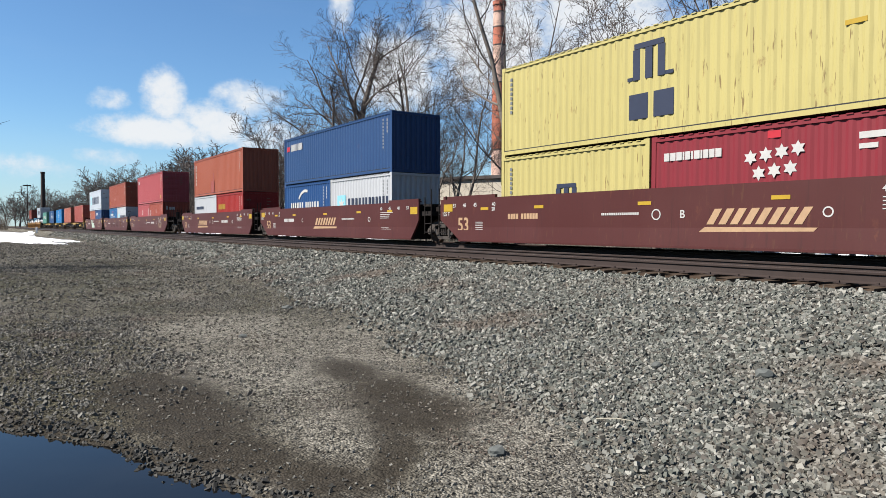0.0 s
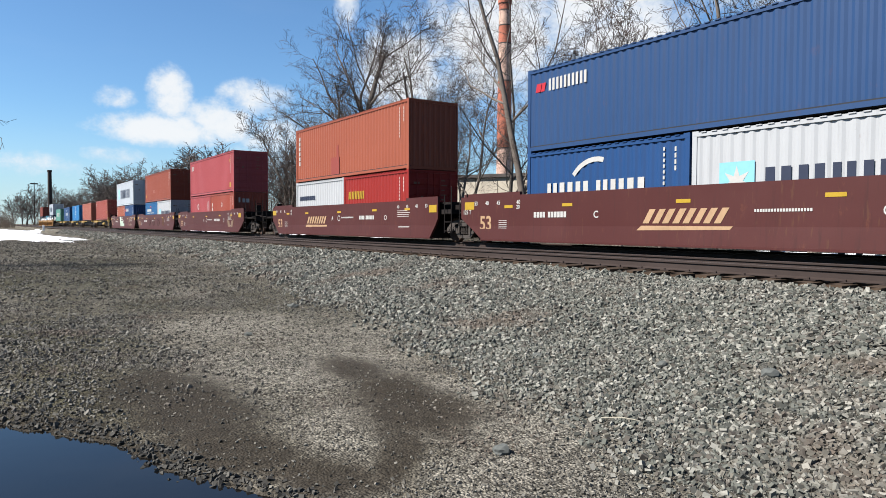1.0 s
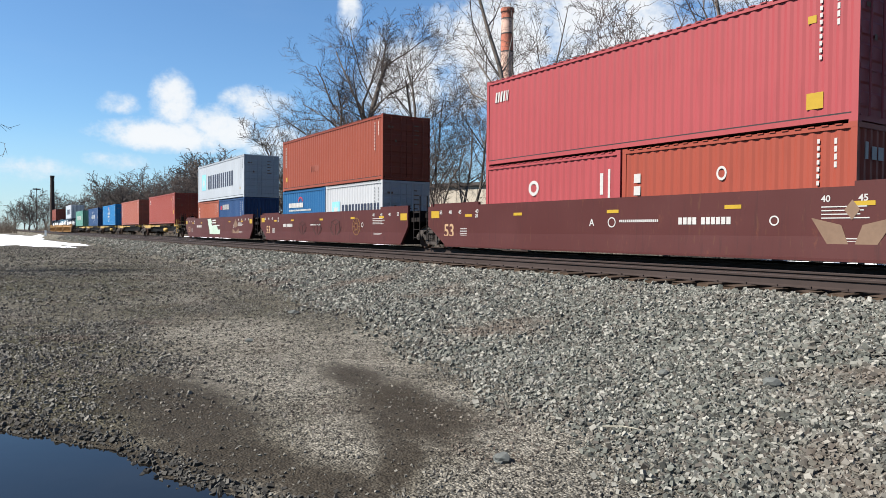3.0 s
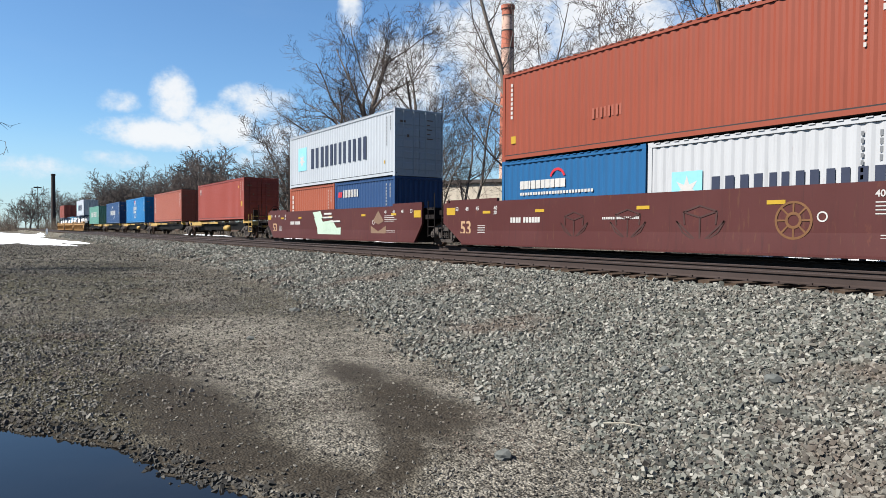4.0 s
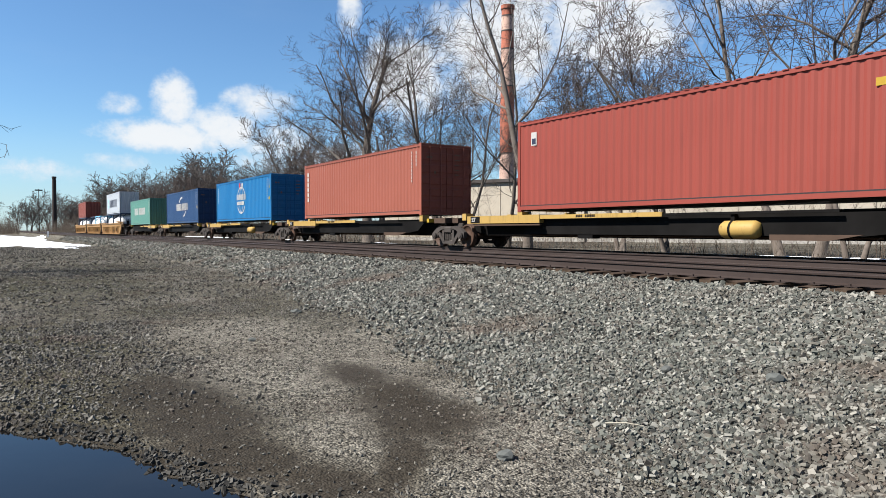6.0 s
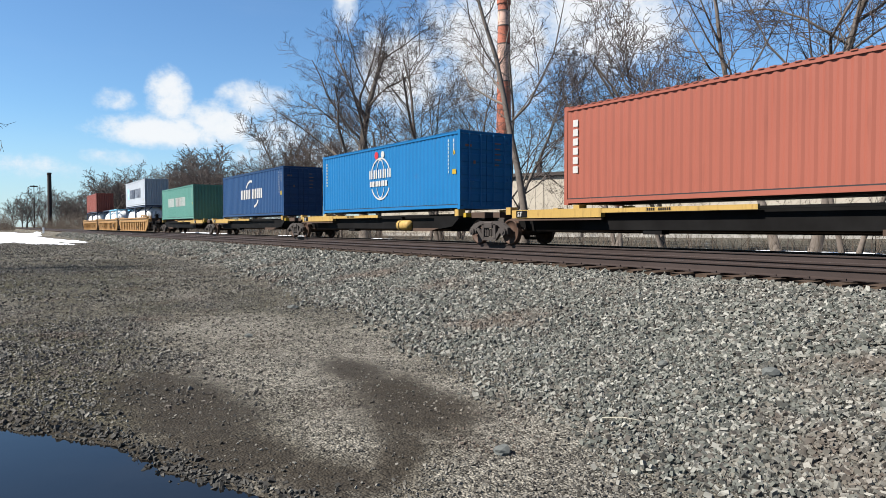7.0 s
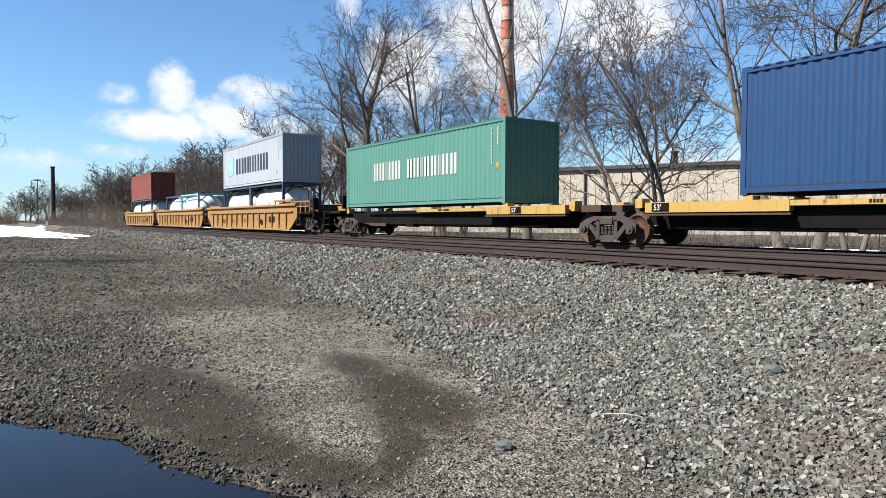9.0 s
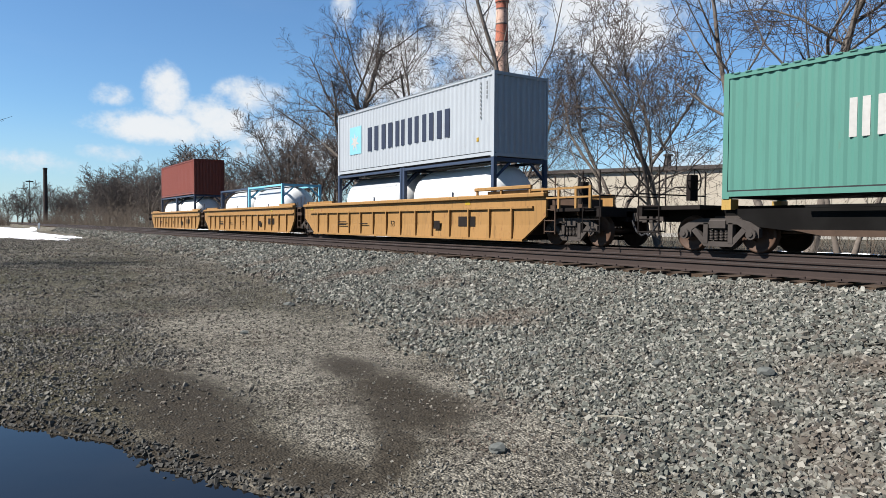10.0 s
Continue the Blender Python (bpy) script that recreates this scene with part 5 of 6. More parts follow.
def car_marks(u, letter, seed, logo):
    rnd = random.Random(seed)
    y = SIDE - 0.004
    writing(u, "53", -8.25, 0.47, 0.48, TAN_MARK, label="large tan number")
    part("lettering", blocks([(-7.20, 0.54 + 0.06 * i, 0.42, 0.018, 0) for i in range(5)], y), WHITE_MARK, u)
    for i, tx in enumerate(("53", "48", "45", "40")):
        writing(u, tx, -8.55 + 0.62 * i + (0.4 if i == 3 else 0), 1.32, 0.13, WHITE_MARK)
        writing(u, tx, 7.75 - 0.72 * i, 1.32, 0.13, WHITE_MARK)
    writing(u, "20", -6.30, 1.17, 0.12, WHITE_MARK)
    if letter in ("B", "C"):
        writing(u, "125 T", -9.22, 1.02, 0.14, WHITE_MARK)
    part("reflector", blocks([(-8.5 - 0.62, 1.18, 0.55, 0.26, 0)], y), YELLOW_MARK, u, "yellow reflective plate")
    part("reflector", blocks([(8.05, 1.12, 0.52, 0.28, 0)], y), YELLOW_MARK, u, "yellow reflective plate")
    for x in (-6.9, -4.2, -0.2, 3.4, 6.2):
        part("reflector", blocks([(x, 1.20 + (0.03 if x > 0 else 0), 0.42, 0.09, 0)], y), YELLOW_MARK, u, "yellow reflective strip")
    xn, xt, xd, xl = {"B": (-5.45, -1.45, 0.38, 1.08), "C": (-5.45, 1.87, 4.6, -2.95), "A": (2.14, 0.25, -0.02, -0.85)}.get(letter, (-5.4, -1.4, 4.6, 0))
    part("lettering", blocks(word(xn, 0.88, 0.17, (.62, .62, .62, .62, -.45, .62, .62, .62, .62, .62, .62), 0.17), y), TAN_MARK if letter == "B" else WHITE_MARK, u)
    part("lettering", blocks(word(xt, 0.95, 0.065, [0.7] * 20, 0.30), y), WHITE_MARK, u)
    part("lettering", blocks([(5.6, 0.98 + 0.075 * i, rnd.uniform(0.7, 1.1), 0.022, 0) for i in range(4)], y), WHITE_MARK, u)
    part("lettering", blocks([(5.7, 0.45 + 0.06 * i, rnd.uniform(0.6, 0.9), 0.02, 0) for i in range(3)], y), WHITE_MARK, u)
    disc = Shape()
    ring(disc, 4.6, 0.95, 0.08, 0.11, y, n=18)
    part("lettering", disc, WHITE_MARK, u)
    if xd < 4:
        ring_mark = Shape()
        ring(ring_mark, xd, 0.95, 0.11, 0.14, y, n=20)
        part("lettering", ring_mark, WHITE_MARK, u)
    if letter:
        writing(u, letter, xl, 0.86, 0.19, WHITE_MARK)
    if logo:
        s = blocks(letter_row(logo + 0.20, 0.70, 0.36, (1.55, 1.55, 1.45, 1.45), 0.14, 0.62), y)
        s.prism([(logo, 0.52), (logo + 2.70, 0.55), (logo + 2.78, 0.63), (logo + 0.16, 0.64)], y - 0.004, y)
        part("logo", s, TAN_MARK, u)


def graffiti(u, kind):
    y = SIDE - 0.009
    if kind == "tag":
        s = Shape()
        for pts in ([(-2.2, 1.50), (-1.2, 1.55), (-0.9, 1.2), (-1.8, 1.1)], [(-2.0, 1.2), (-1.2, 1.3), (-0.6, 0.7), (-1.5, 0.55)], [(-1.6, 0.64), (1.25, 0.72), (1.2, 0.25), (-1.5, 0.22)], [(-1.0, 1.0), (0.3, 1.08), (0.9, 0.6), (-0.9, 0.6)]):
            s.prism(pts, y - 0.003, y)
            y -= 0.0035
        part("graffiti", s, MINT_MARK, u, "mint green spray tag")
        part("graffiti", blocks([(-0.7, 1.36, 0.9, 0.09, 0), (0.1, 0.98, 1.1, 0.08, 0), (-0.8, 1.18, 1.1, 0.08, 0)], y - 0.004), WHITE_MARK, u)
        y = SIDE - 0.009
        e = Shape()
        for pts in ([(4.35, 0.8), (5.05, 0.55), (5.05, 0.25), (4.35, 0.5)], [(5.05, 0.55), (5.75, 0.8), (5.75, 0.5), (5.05, 0.25)], [(4.55, 1.0), (5.05, 0.85), (5.55, 1.0), (5.05, 1.45)]):
            e.prism(pts, y - 0.003, y)
        part("graffiti", e, GREY_MARK, u, "brown sprayed emblem")
    elif kind == "emblems":
        for k, (cx, r) in enumerate(((-2.5, 0.55), (-0.5, 0.60), (1.72, 0.66))):
            e = Shape()
            for a, b2 in (((-1.0, 0.15), (0.0, -0.85)), ((1.0, 0.15), (0.0, -0.85)), ((-1.0, 0.15), (-0.72, -0.35)), ((1.0, 0.15), (0.72, -0.35)), ((-0.72, -0.35), (0.0, -0.85)), ((0.72, -0.35), (0.0, -0.85)),
                          ((-0.7, 0.55), (0.0, 0.30)), ((0.7, 0.55), (0.0, 0.30)), ((-0.7, 0.55), (0.0, 0.80)), ((0.7, 0.55), (0.0, 0.80)), ((-0.7, 0.55), (-0.65, 0.0)), ((0.7, 0.55), (0.65, 0.0)), ((0.0, 0.30), (0.0, -0.85))):
                (x0, z0), (x1, z1) = a, b2
                ln = math.hypot(x1 - x0, z1 - z0)
                nx, nz = -(z1 - z0) / ln * 0.035, (x1 - x0) / ln * 0.035
                e.prism([(cx + x * r, 0.80 + z * r * 0.85) for x, z in ((x0 + nx, z0 + nz), (x1 + nx, z1 + nz), (x1 - nx, z1 - nz), (x0 - nx, z0 - nz))], y - 0.003 - 0.0003 * k, y)
            part("graffiti", e, FAINT_BLACK, u, "thin black sprayed emblem")
        e = Shape()
        ring(e, 4.0, 0.88, 0.36, 0.41, y, n=28)
        ring(e, 4.0, 0.88, 0.12, 0.18, y, n=20)
        for k in range(8):
            a = k * math.pi / 4
            e.prism([(4.0 + q * math.cos(a + w), 0.88 + q * math.sin(a + w)) for q, w in ((0.18, -0.1), (0.36, -0.06), (0.36, 0.06), (0.18, 0.1))], y - 0.003, y)
        part("graffiti", e, OCHRE, u, "round ochre sprayed emblem")
    else:
        e = Shape()
        for pts in ([(5.4, 1.0), (6.0, 0.85), (6.2, 0.3), (5.8, 0.35)], [(7.0, 1.0), (6.4, 0.85), (6.2, 0.3), (6.6, 0.35)], [(6.05, 1.15), (6.2, 0.95), (6.35, 1.15), (6.2, 1.35)]):
            e.prism(pts, y - 0.003, y)
        part("graffiti", e, GREY_MARK, u, "brown sprayed leaf emblem")


def handwheel(car, x):
    s = Shape()
    for i in range(16):
        a, b = 2 * math.pi * i / 16, 2 * math.pi * (i + 1) / 16
        s.tube((x, -0.75 + 0.28 * math.cos(a), 1.75 + 0.28 * math.sin(a)), (x, -0.75 + 0.28 * math.cos(b), 1.75 + 0.28 * math.sin(b)), 0.016, n=6)
    for i in range(4):
        s.tube((x, -0.75, 1.75), (x, -0.75 + 0.28 * math.cos(i * 1.571), 1.75 + 0.28 * math.sin(i * 1.571)), 0.012, n=5)
    s.box(x - 0.12, x, -0.90, -0.60, 1.25, 1.90)
    part("hand_brake", s, CAR_DARK, car)


def end_deck(car, x, sx, mat):
    """Low deck with hand rails between a unit and its coupler."""
    s = Shape().box(min(x - sx * 2.3, x - sx * 0.5), max(x - sx * 2.3, x - sx * 0.5), -1.35, 1.35, 1.02, 1.12)
    s.box(min(x - sx * 2.6, x - sx * 0.45), max(x - sx * 2.6, x - sx * 0.45), -0.35, 0.35, 0.72, 1.02)
    s.box(min(x - sx * 0.62, x - sx * 0.45), max(x - sx * 0.62, x - sx * 0.45), -1.40, 1.40, 0.86, 1.12)
    part("end_deck", s, mat if mat is SPINE_YELLOW else CAR_DARK, car)
    g = Shape()
    for xx in (0.5, 1.15):
        for y in (-1.40, 1.40):
            g.tube((x - sx * xx, y, 0.40), (x - sx * xx, y, 1.62 if mat is SPINE_YELLOW else 2.15), 0.02, n=6)
    for zz in (0.45, 0.78, 1.12):
        for y in (-1.40, 1.40):
            g.tube((x - sx * 0.5, y, zz), (x - sx * 1.15, y, zz), 0.02, n=6)
    g.tube((x - sx * 0.5, -1.4, 1.45), (x - sx * 0.5, 1.4, 1.45), 0.02, n=6)
    part("hand_rail", g, mat if mat is SPINE_YELLOW else CAR_DARK, car)
    handwheel(car, x - sx * 1.7)


def well_car(c, mat, label, ribs, letters, logos, paints):
    car = thing("well_car", label, "freight car", "well cars")
    for k, dx in enumerate((19.53, 0.0, -19.53)):
        la, lb = (1.2, 0.5)
        if k == 2:
            la = 1.0
        u = well_unit(car, dx, la, lb if k else 1.0, mat, ribs, k)
        if mat is CAR_RED:
            car_marks(u, letters[k], int(-c) + k, logos[k])
            if paints[k]:
                graffiti(u, paints[k])
        else:
            part("reflector", blocks([(-8.6, 1.30, 0.3, 0.12, 0), (5.0, 1.30, 0.3, 0.12, 0)], SIDE - 0.004), YELLOW_MARK, u)
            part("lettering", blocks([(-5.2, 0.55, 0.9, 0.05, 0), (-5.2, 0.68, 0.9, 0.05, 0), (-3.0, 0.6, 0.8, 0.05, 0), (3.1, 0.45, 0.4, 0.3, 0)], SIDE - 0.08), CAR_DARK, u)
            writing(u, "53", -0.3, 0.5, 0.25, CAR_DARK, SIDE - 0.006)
            # dark sheet laid on the side; its colour paints the shade inside openings
            part("opening_shade", Shape().box(4.6, 5.6, SIDE - 0.02, SIDE - 0.01, 0.55, 0.9), CAR_DARK, u, "dark sheet painting in the shade of openings in the side")
    for dx in (29.30, 9.77, -9.77, -29.30):
        truck(car, dx, 0.46)
    for dx in (9.77, -9.77):
        part("articulation", Shape().box(dx - 0.9, dx + 0.9, -0.40, 0.40, 0.86, 1.12).tube((dx, 0, 0.8), (dx, 0, 1.3), 0.30, n=16), CAR_DARK, car)
        h = Shape()
        for q in range(6):
            a, b = q / 6, (q + 1) / 6
            h.tube((dx - 0.6 + 1.2 * a, -0.8, 1.35 - 0.5 * math.sin(math.pi * a)), (dx - 0.6 + 1.2 * b, -0.8, 1.35 - 0.5 * math.sin(math.pi * b)), 0.022, n=6)
        part("air_hose", h, RUBBER, car)
    for sx in (-1, 1):
        coupler(car, sx * 31.25, sx)
        end_deck(car, sx * 31.25, sx, mat)
    return riding(car, c)


well_car(-31.2, CAR_RED, "brown-red three-well articulated freight car with tan markings", False, ("B", "C", "A"), (1.62, -1.42, -4.15), (None, None, None))
well_car(-94.1, CAR_RED, "brown-red three-well freight car with graffiti", False, ("A", None, None), (None, None, None), ("leaf", "emblems", "tag"))
well_car(-249.4, YELLOW_CAR, "weathered yellow three-well freight car with ribbed sides", True, (None,) * 3, (None,) * 3, (None,) * 3)


# ---- spine car ----
def spine_unit(car, a, b, first, last, tank):
    """Centre sill with container pedestals between two trucks; a behind, b ahead. The last unit is built the other way round."""
    mid = (a + b) / 2

    def X(u):
        return b - u if last else a + u

    def rng_(u, w):
        return min(X(u), X(w)), max(X(u), X(w))

    n = b - a
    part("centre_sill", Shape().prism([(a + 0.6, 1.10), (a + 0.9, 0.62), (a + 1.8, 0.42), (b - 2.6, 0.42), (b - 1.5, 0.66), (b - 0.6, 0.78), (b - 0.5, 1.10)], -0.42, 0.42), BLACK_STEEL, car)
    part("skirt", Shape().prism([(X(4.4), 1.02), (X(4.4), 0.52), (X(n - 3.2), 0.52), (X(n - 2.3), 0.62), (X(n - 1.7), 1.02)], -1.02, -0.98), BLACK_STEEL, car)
    x0, x1 = rng_(1.5, 5.4)
    p = Shape().box(x0, x1, -1.24, -1.06, 0.88, 1.14)
    p.box(x0, x1, -1.06, 1.24, 1.08, 1.14)
    plat = part("end_platform", p, SPINE_YELLOW, car, "yellow side platform")
    part("platform_edge", Shape().box(x0 - 0.05, x1 + 0.05, -1.27, -1.18, 0.80, 0.845), GRIME, plat)
    xl = rng_(1.72, 2.26)[0] if not last else rng_(3.55, 4.09)[0]
    part("number_panel", blocks([(xl, 0.90, 0.54, 0.22, 0)], -1.2445), BLACK_STEEL, plat, "black panel")
    writing(plat, "53'", xl + 0.06, 0.94, 0.145, WHITE_MARK, -1.251)
    y0, y1 = rng_(5.4, 10.1)
    rail = part("side_rail", Shape().box(y0, y1, -1.22, -1.14, 1.0, 1.12), SPINE_YELLOW, car, "yellow side rail")
    part("lettering", blocks(word(y0 + 1.6, 1.03, 0.07, [.7, .7, .7, .7, -1.2, .7, .7, .7, .7, .7, .7], 0.25), -1.2245), CAR_DARK, rail)
    z0, z1 = rng_(10.1, n - 3.6)
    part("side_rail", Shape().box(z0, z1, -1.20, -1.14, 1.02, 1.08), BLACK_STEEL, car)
    for u in (1.25, 4.4, n - 1.75):
        for y in (-1.20, 0.90):
            part("pedestal", Shape().box(X(u) - 0.12, X(u) + 0.12, y, y + 0.30, 1.0, 1.245), SPINE_YELLOW, car)
    for u in (1.25, 4.4, n / 2, n - 1.75):
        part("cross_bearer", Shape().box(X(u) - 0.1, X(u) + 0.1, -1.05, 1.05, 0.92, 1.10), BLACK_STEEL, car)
    if tank:
        q = rng_(11.75, 12.75)[0]
        part("air_tank", Shape().lathe_x([(q, 0.0), (q + 0.02, 0.16), (q + 0.1, 0.21), (q + 0.86, 0.21), (q + 0.96, 0.16), (q + 0.98, 0.0)], 20, -1.10, 0.66), SPINE_YELLOW, car, "yellow air tank", smooth=True)
        part("tank_strap", Shape().lathe_x([(q + 0.28, 0.216), (q + 0.34, 0.216)], 20, -1.10, 0.66).box(q + 0.26, q + 0.36, -1.15, -1.05, 0.84, 1.05), BLACK_STEEL, car)
    part("tool_box", Shape().box(mid - 2.2, mid - 1.6, -1.0, -0.7, 0.4, 0.7), BLACK_STEEL, car)
    part("brake_pipe", Shape().tube((a + 2.0, -0.62, 0.48), (b - 3.0, -0.62, 0.48), 0.03, n=6), GRIME, car)
    part("sill_plate", Shape().prism([(X(n - 5.2), 0.42), (X(n - 3.9), 0.42), (X(n - 3.2), 0.55), (X(n - 5.2), 0.55)], -1.03, -1.0), GRIME, car)
    if not first:
        part("end_beam", Shape().box(b - 1.1, b - 0.30, -1.0, 1.0, 0.92, 1.12), GRIME, car, "grimy brown beam")
        part("end_beam", Shape().box(b + 0.05, b + 0.42, -0.9, 0.9, 0.92, 1.10), GRIME, car, "grimy brown beam")
        part("end_stop", Shape().box(b - 1.28, b - 1.12, -1.22, -0.9, 0.95, 1.10), YELLOW_MARK, car)


CS = -171.7
car = thing("spine_car", "yellow and black five-unit spine car carrying containers", "freight car", "spine cars")
JOINTS = [-125.6 - 1.2, -144.9, -162.7, -180.6, -198.4, -217.85 + 1.2]
for k in range(5):
    spine_unit(car, JOINTS[k + 1] - CS, JOINTS[k] - CS, k == 0, k == 4, k in (0, 2))
for x in (-128.3, -144.9, -162.7, -180.6, -198.4, -215.2):
    truck(car, x - CS, 0.43)
for x in JOINTS[1:5]:
    part("articulation", Shape().box(x - CS - 0.8, x - CS + 0.8, -0.4, 0.4, 0.74, 1.0).tube((x - CS, 0, 0.75), (x - CS, 0, 1.15), 0.26, n=14), TRUCK_STEEL, car)
for x, sx in ((-125.6, 1), (-217.85, -1)):
    coupler(car, x - CS - sx * 0.05, sx)
    end_deck(car, x - CS - sx * 0.05, sx, SPINE_YELLOW if sx > 0 else GRIME)
riding(car, CS)


# ---- trees ----
def tree_shapes(seed, h, r0, lean=(0, 0), forks=3, droop=0.0, detail=1.0, first=0.28, thin=0.006, spread=1.0, depth=4, crook=0.2):
    """Bare tree: a tapered trunk with limbs, and a crown of branches down to fine twigs."""
    rnd = random.Random(seed)
    trunk, crown = Shape(), Shape()

    def limb(s, p, d, length, r, level):
        steps = 7 if level == 0 else (5 if level == 1 else (4 if level == 2 else 2))
        sides = (10, 7, 5, 3, 3)[min(level, 4)]
        pts, rad = [p.copy()], [r]
        end = r * (0.35 if level == 0 else 0.28)
        for i in range(steps):
            wob_ = (0.4 * crook, crook, crook, 0.22, 0.22)[min(level, 4)]
            d = (d + Vector((rnd.gauss(0, wob_), rnd.gauss(0, wob_), rnd.gauss(0, wob_ * 0.7) + (0.11 if level == 1 else (0.05 if level else 0.0)) - droop * (level > 2)))).normalized()
            p = p + d * (length / steps)
            pts.append(p.copy())
            rad.append(max(thin * 0.6, r + (end - r) * ((i + 1) / steps)))
        base = len(s.v)
        for q, (pt, rr) in enumerate(zip(pts, rad)):
            t = (pts[min(q + 1, steps)] - pts[max(q - 1, 0)]).normalized()
            a = t.orthogonal().normalized()
            b = t.cross(a)
            if level == 0 and q == 0:
                rr *= 1.35
            for j in range(sides):
                an = 2 * math.pi * j / sides
                s.v.append(tuple(pt + (a * math.cos(an) + b * math.sin(an)) * rr))
        for q in range(steps):
            for j in range(sides):
                s.f.append((base + q * sides + j, base + q * sides + (j + 1) % sides, base + (q + 1) * sides + (j + 1) % sides, base + (q + 1) * sides + j))
        if level >= depth or length < 0.25:
            return
        n = (rnd.randint(9, 12), rnd.randint(7, 9), rnd.randint(6, 8), rnd.randint(4, 5))[level]
        n = max(2, round(n * (detail if level > 1 else 1)))
        for i in range(n):
            u = first + (1 - first) * (i + rnd.random()) / n if level == 0 else 0.18 + 0.82 * (i + rnd.random()) / n
            if level == 0 and i == n - 1:
                u = 0.97
            k = min(steps - 1, int(u * steps))
            fr = u * steps - k
            q = pts[k].lerp(pts[k + 1], fr)
            rr = rad[k] + (rad[k + 1] - rad[k]) * fr
            t = (pts[k + 1] - pts[k]).normalized()
            side = t.orthogonal().normalized()
            side.rotate(Matrix.Rotation(rnd.uniform(0, 6.283), 3, t))
            ang = radians((rnd.uniform(38, 66) if level == 0 else rnd.uniform(30, 58)) * spread)
            dd = (t * math.cos(ang) + side * math.sin(ang)).normalized()
            if level == 0:
                dd = (dd + Vector((0, 0, 0.15))).normalized()
            ln = length * ((0.62 - 0.30 * u) if level == 0 else rnd.uniform(0.34, 0.58) * (1.15 - 0.5 * u))
            limb(trunk if level == 0 and ln > 0.35 * length else crown, q, dd, ln * rnd.uniform(0.85, 1.15), max(thin, rr * (rnd.uniform(0.38, 0.60) if level == 0 else rnd.uniform(0.38, 0.56))), level + 1)

    d0 = Vector((lean[0], lean[1], 1)).normalized()
    for k in range(forks):
        dd = (d0 + Vector((rnd.gauss(0, 0.12), rnd.gauss(0, 0.12), 0)) * (1 if forks > 1 else 0.2)).normalized()
        limb(trunk, Vector((rnd.gauss(0, r0 * 0.7), rnd.gauss(0, r0 * 0.7), -0.3)) * (1 if forks > 1 else 0) + Vector((0, 0, -0.2)), dd, h * rnd.uniform(0.80, 0.95) * (1 if k == 0 else 0.85), r0 * (1.0 if forks == 1 else 0.72), 0)
    return trunk, crown


def tree(x, y, seed, h, r0, label, **kw):
    ob = thing("tree", label, "tree", "bare trees behind the tracks", at=pose(x, y, float(height(np.float64(x), np.float64(y)))))
    t, c = tree_shapes(seed, h, r0, **kw)
    part("trunk", t, BARK, ob, smooth=True)
    part("crown", c, TWIG, ob, "bare twigs")
    return ob


BARE = "tall leafless tree with grey-brown bark and fine twigs"
t1 = tree(-45.7, 23.5, 11, 17.2, 0.40, BARE, forks=1, first=0.24, detail=1.35, spread=1.05, thin=0.010, crook=0.24)
t3 = tree(-25.2, 21.5, 12, 17.0, 0.20, "tall leafless tree with a thick straight trunk", forks=1, first=0.42)
t5 = tree(-20.2, 22.5, 13, 11.0, 0.14, "leafless tree with several crooked stems", forks=3, first=0.25, crook=0.32, detail=0.65, thin=0.010)
t6 = tree(-12.7, 21.8, 14, 14.0, 0.15, "leafless tree whose trunk leans to one side", forks=1, lean=(-0.45, 0.05), first=0.30, crook=0.28, detail=0.75, thin=0.010)
t7 = tree(-11.9, 22.3, 15, 12.0, 0.17, "leafless tree with a thick pale broken trunk", forks=1, first=0.42, crook=0.28, detail=0.75, thin=0.010)
t8 = tree(-10.3, 21.4, 16, 12.5, 0.12, "leafless tree with two curved stems", forks=2, lean=(-0.08, 0.0), first=0.3, crook=0.28, detail=0.65, thin=0.010)
t2 = tree(-39.5, 26.0, 17, 15.0, 0.22, BARE, forks=2, first=0.22, thin=0.009)
t9 = tree(-68.0, 26.0, 18, 11.0, 0.22, BARE, forks=2, first=0.18, thin=0.016, depth=3, detail=1.3)
# the last five copies, x 4 to 38, are unseen, added to screen sky light
for src, x, y, k, turn in ((t5, -17.6, 22.2, 1.02, 80), (t2, -33.0, 26.5, 0.85, 120), (t9, -58.0, 27.0, 1.05, 140),
                           (t9, -51.0, 24.0, 0.8, 40), (t9, -80.0, 27.0, 0.85, 70), (t9, -92.0, 27.0, 0.80, 160), (t9, -62.0, 23.5, 0.75, 10), (t8, -7.0, 23.0, 1.0, 40), (t2, -4.0, 27.0, 0.8, 60),
                           (t9, -128.0, 30.0, 1.0, 200), (t9, -55.0, 23.2, 0.95, 320), (t9, -64.0, 25.0, 1.15, 100), (t9, -158.0, 30.0, 1.35, 300), (t9, -108.0, 28.0, 0.85, 90), (t9, -142.0, 33.0, 1.1, 10), (t5, -36.0, 23.0, 0.8, 300), (t9, -52.0, 28.0, 1.2, 60), (t2, -44.0, 31.0, 0.9, 200), (t9, -72.0, 28.0, 0.9, 20), (t9, -98.0, 27.0, 0.8, 120), (t9, -112.0, 31.0, 0.9, 260), (t9, -120.0, 28.0, 0.95, 40), (t9, 4.0, 25.0, 1.3, 15), (t9, 12.0, 27.0, 1.3, 95), (t9, 20.0, 24.0, 1.3, 185), (t9, 29.0, 27.0, 1.3, 275), (t9, 38.0, 25.0, 1.3, 50)):
    ob = copy_thing(src, pose(x, y, float(height(np.float64(x), np.float64(y))), 0, 0, turn))
    ob.scale = (k, k, k)
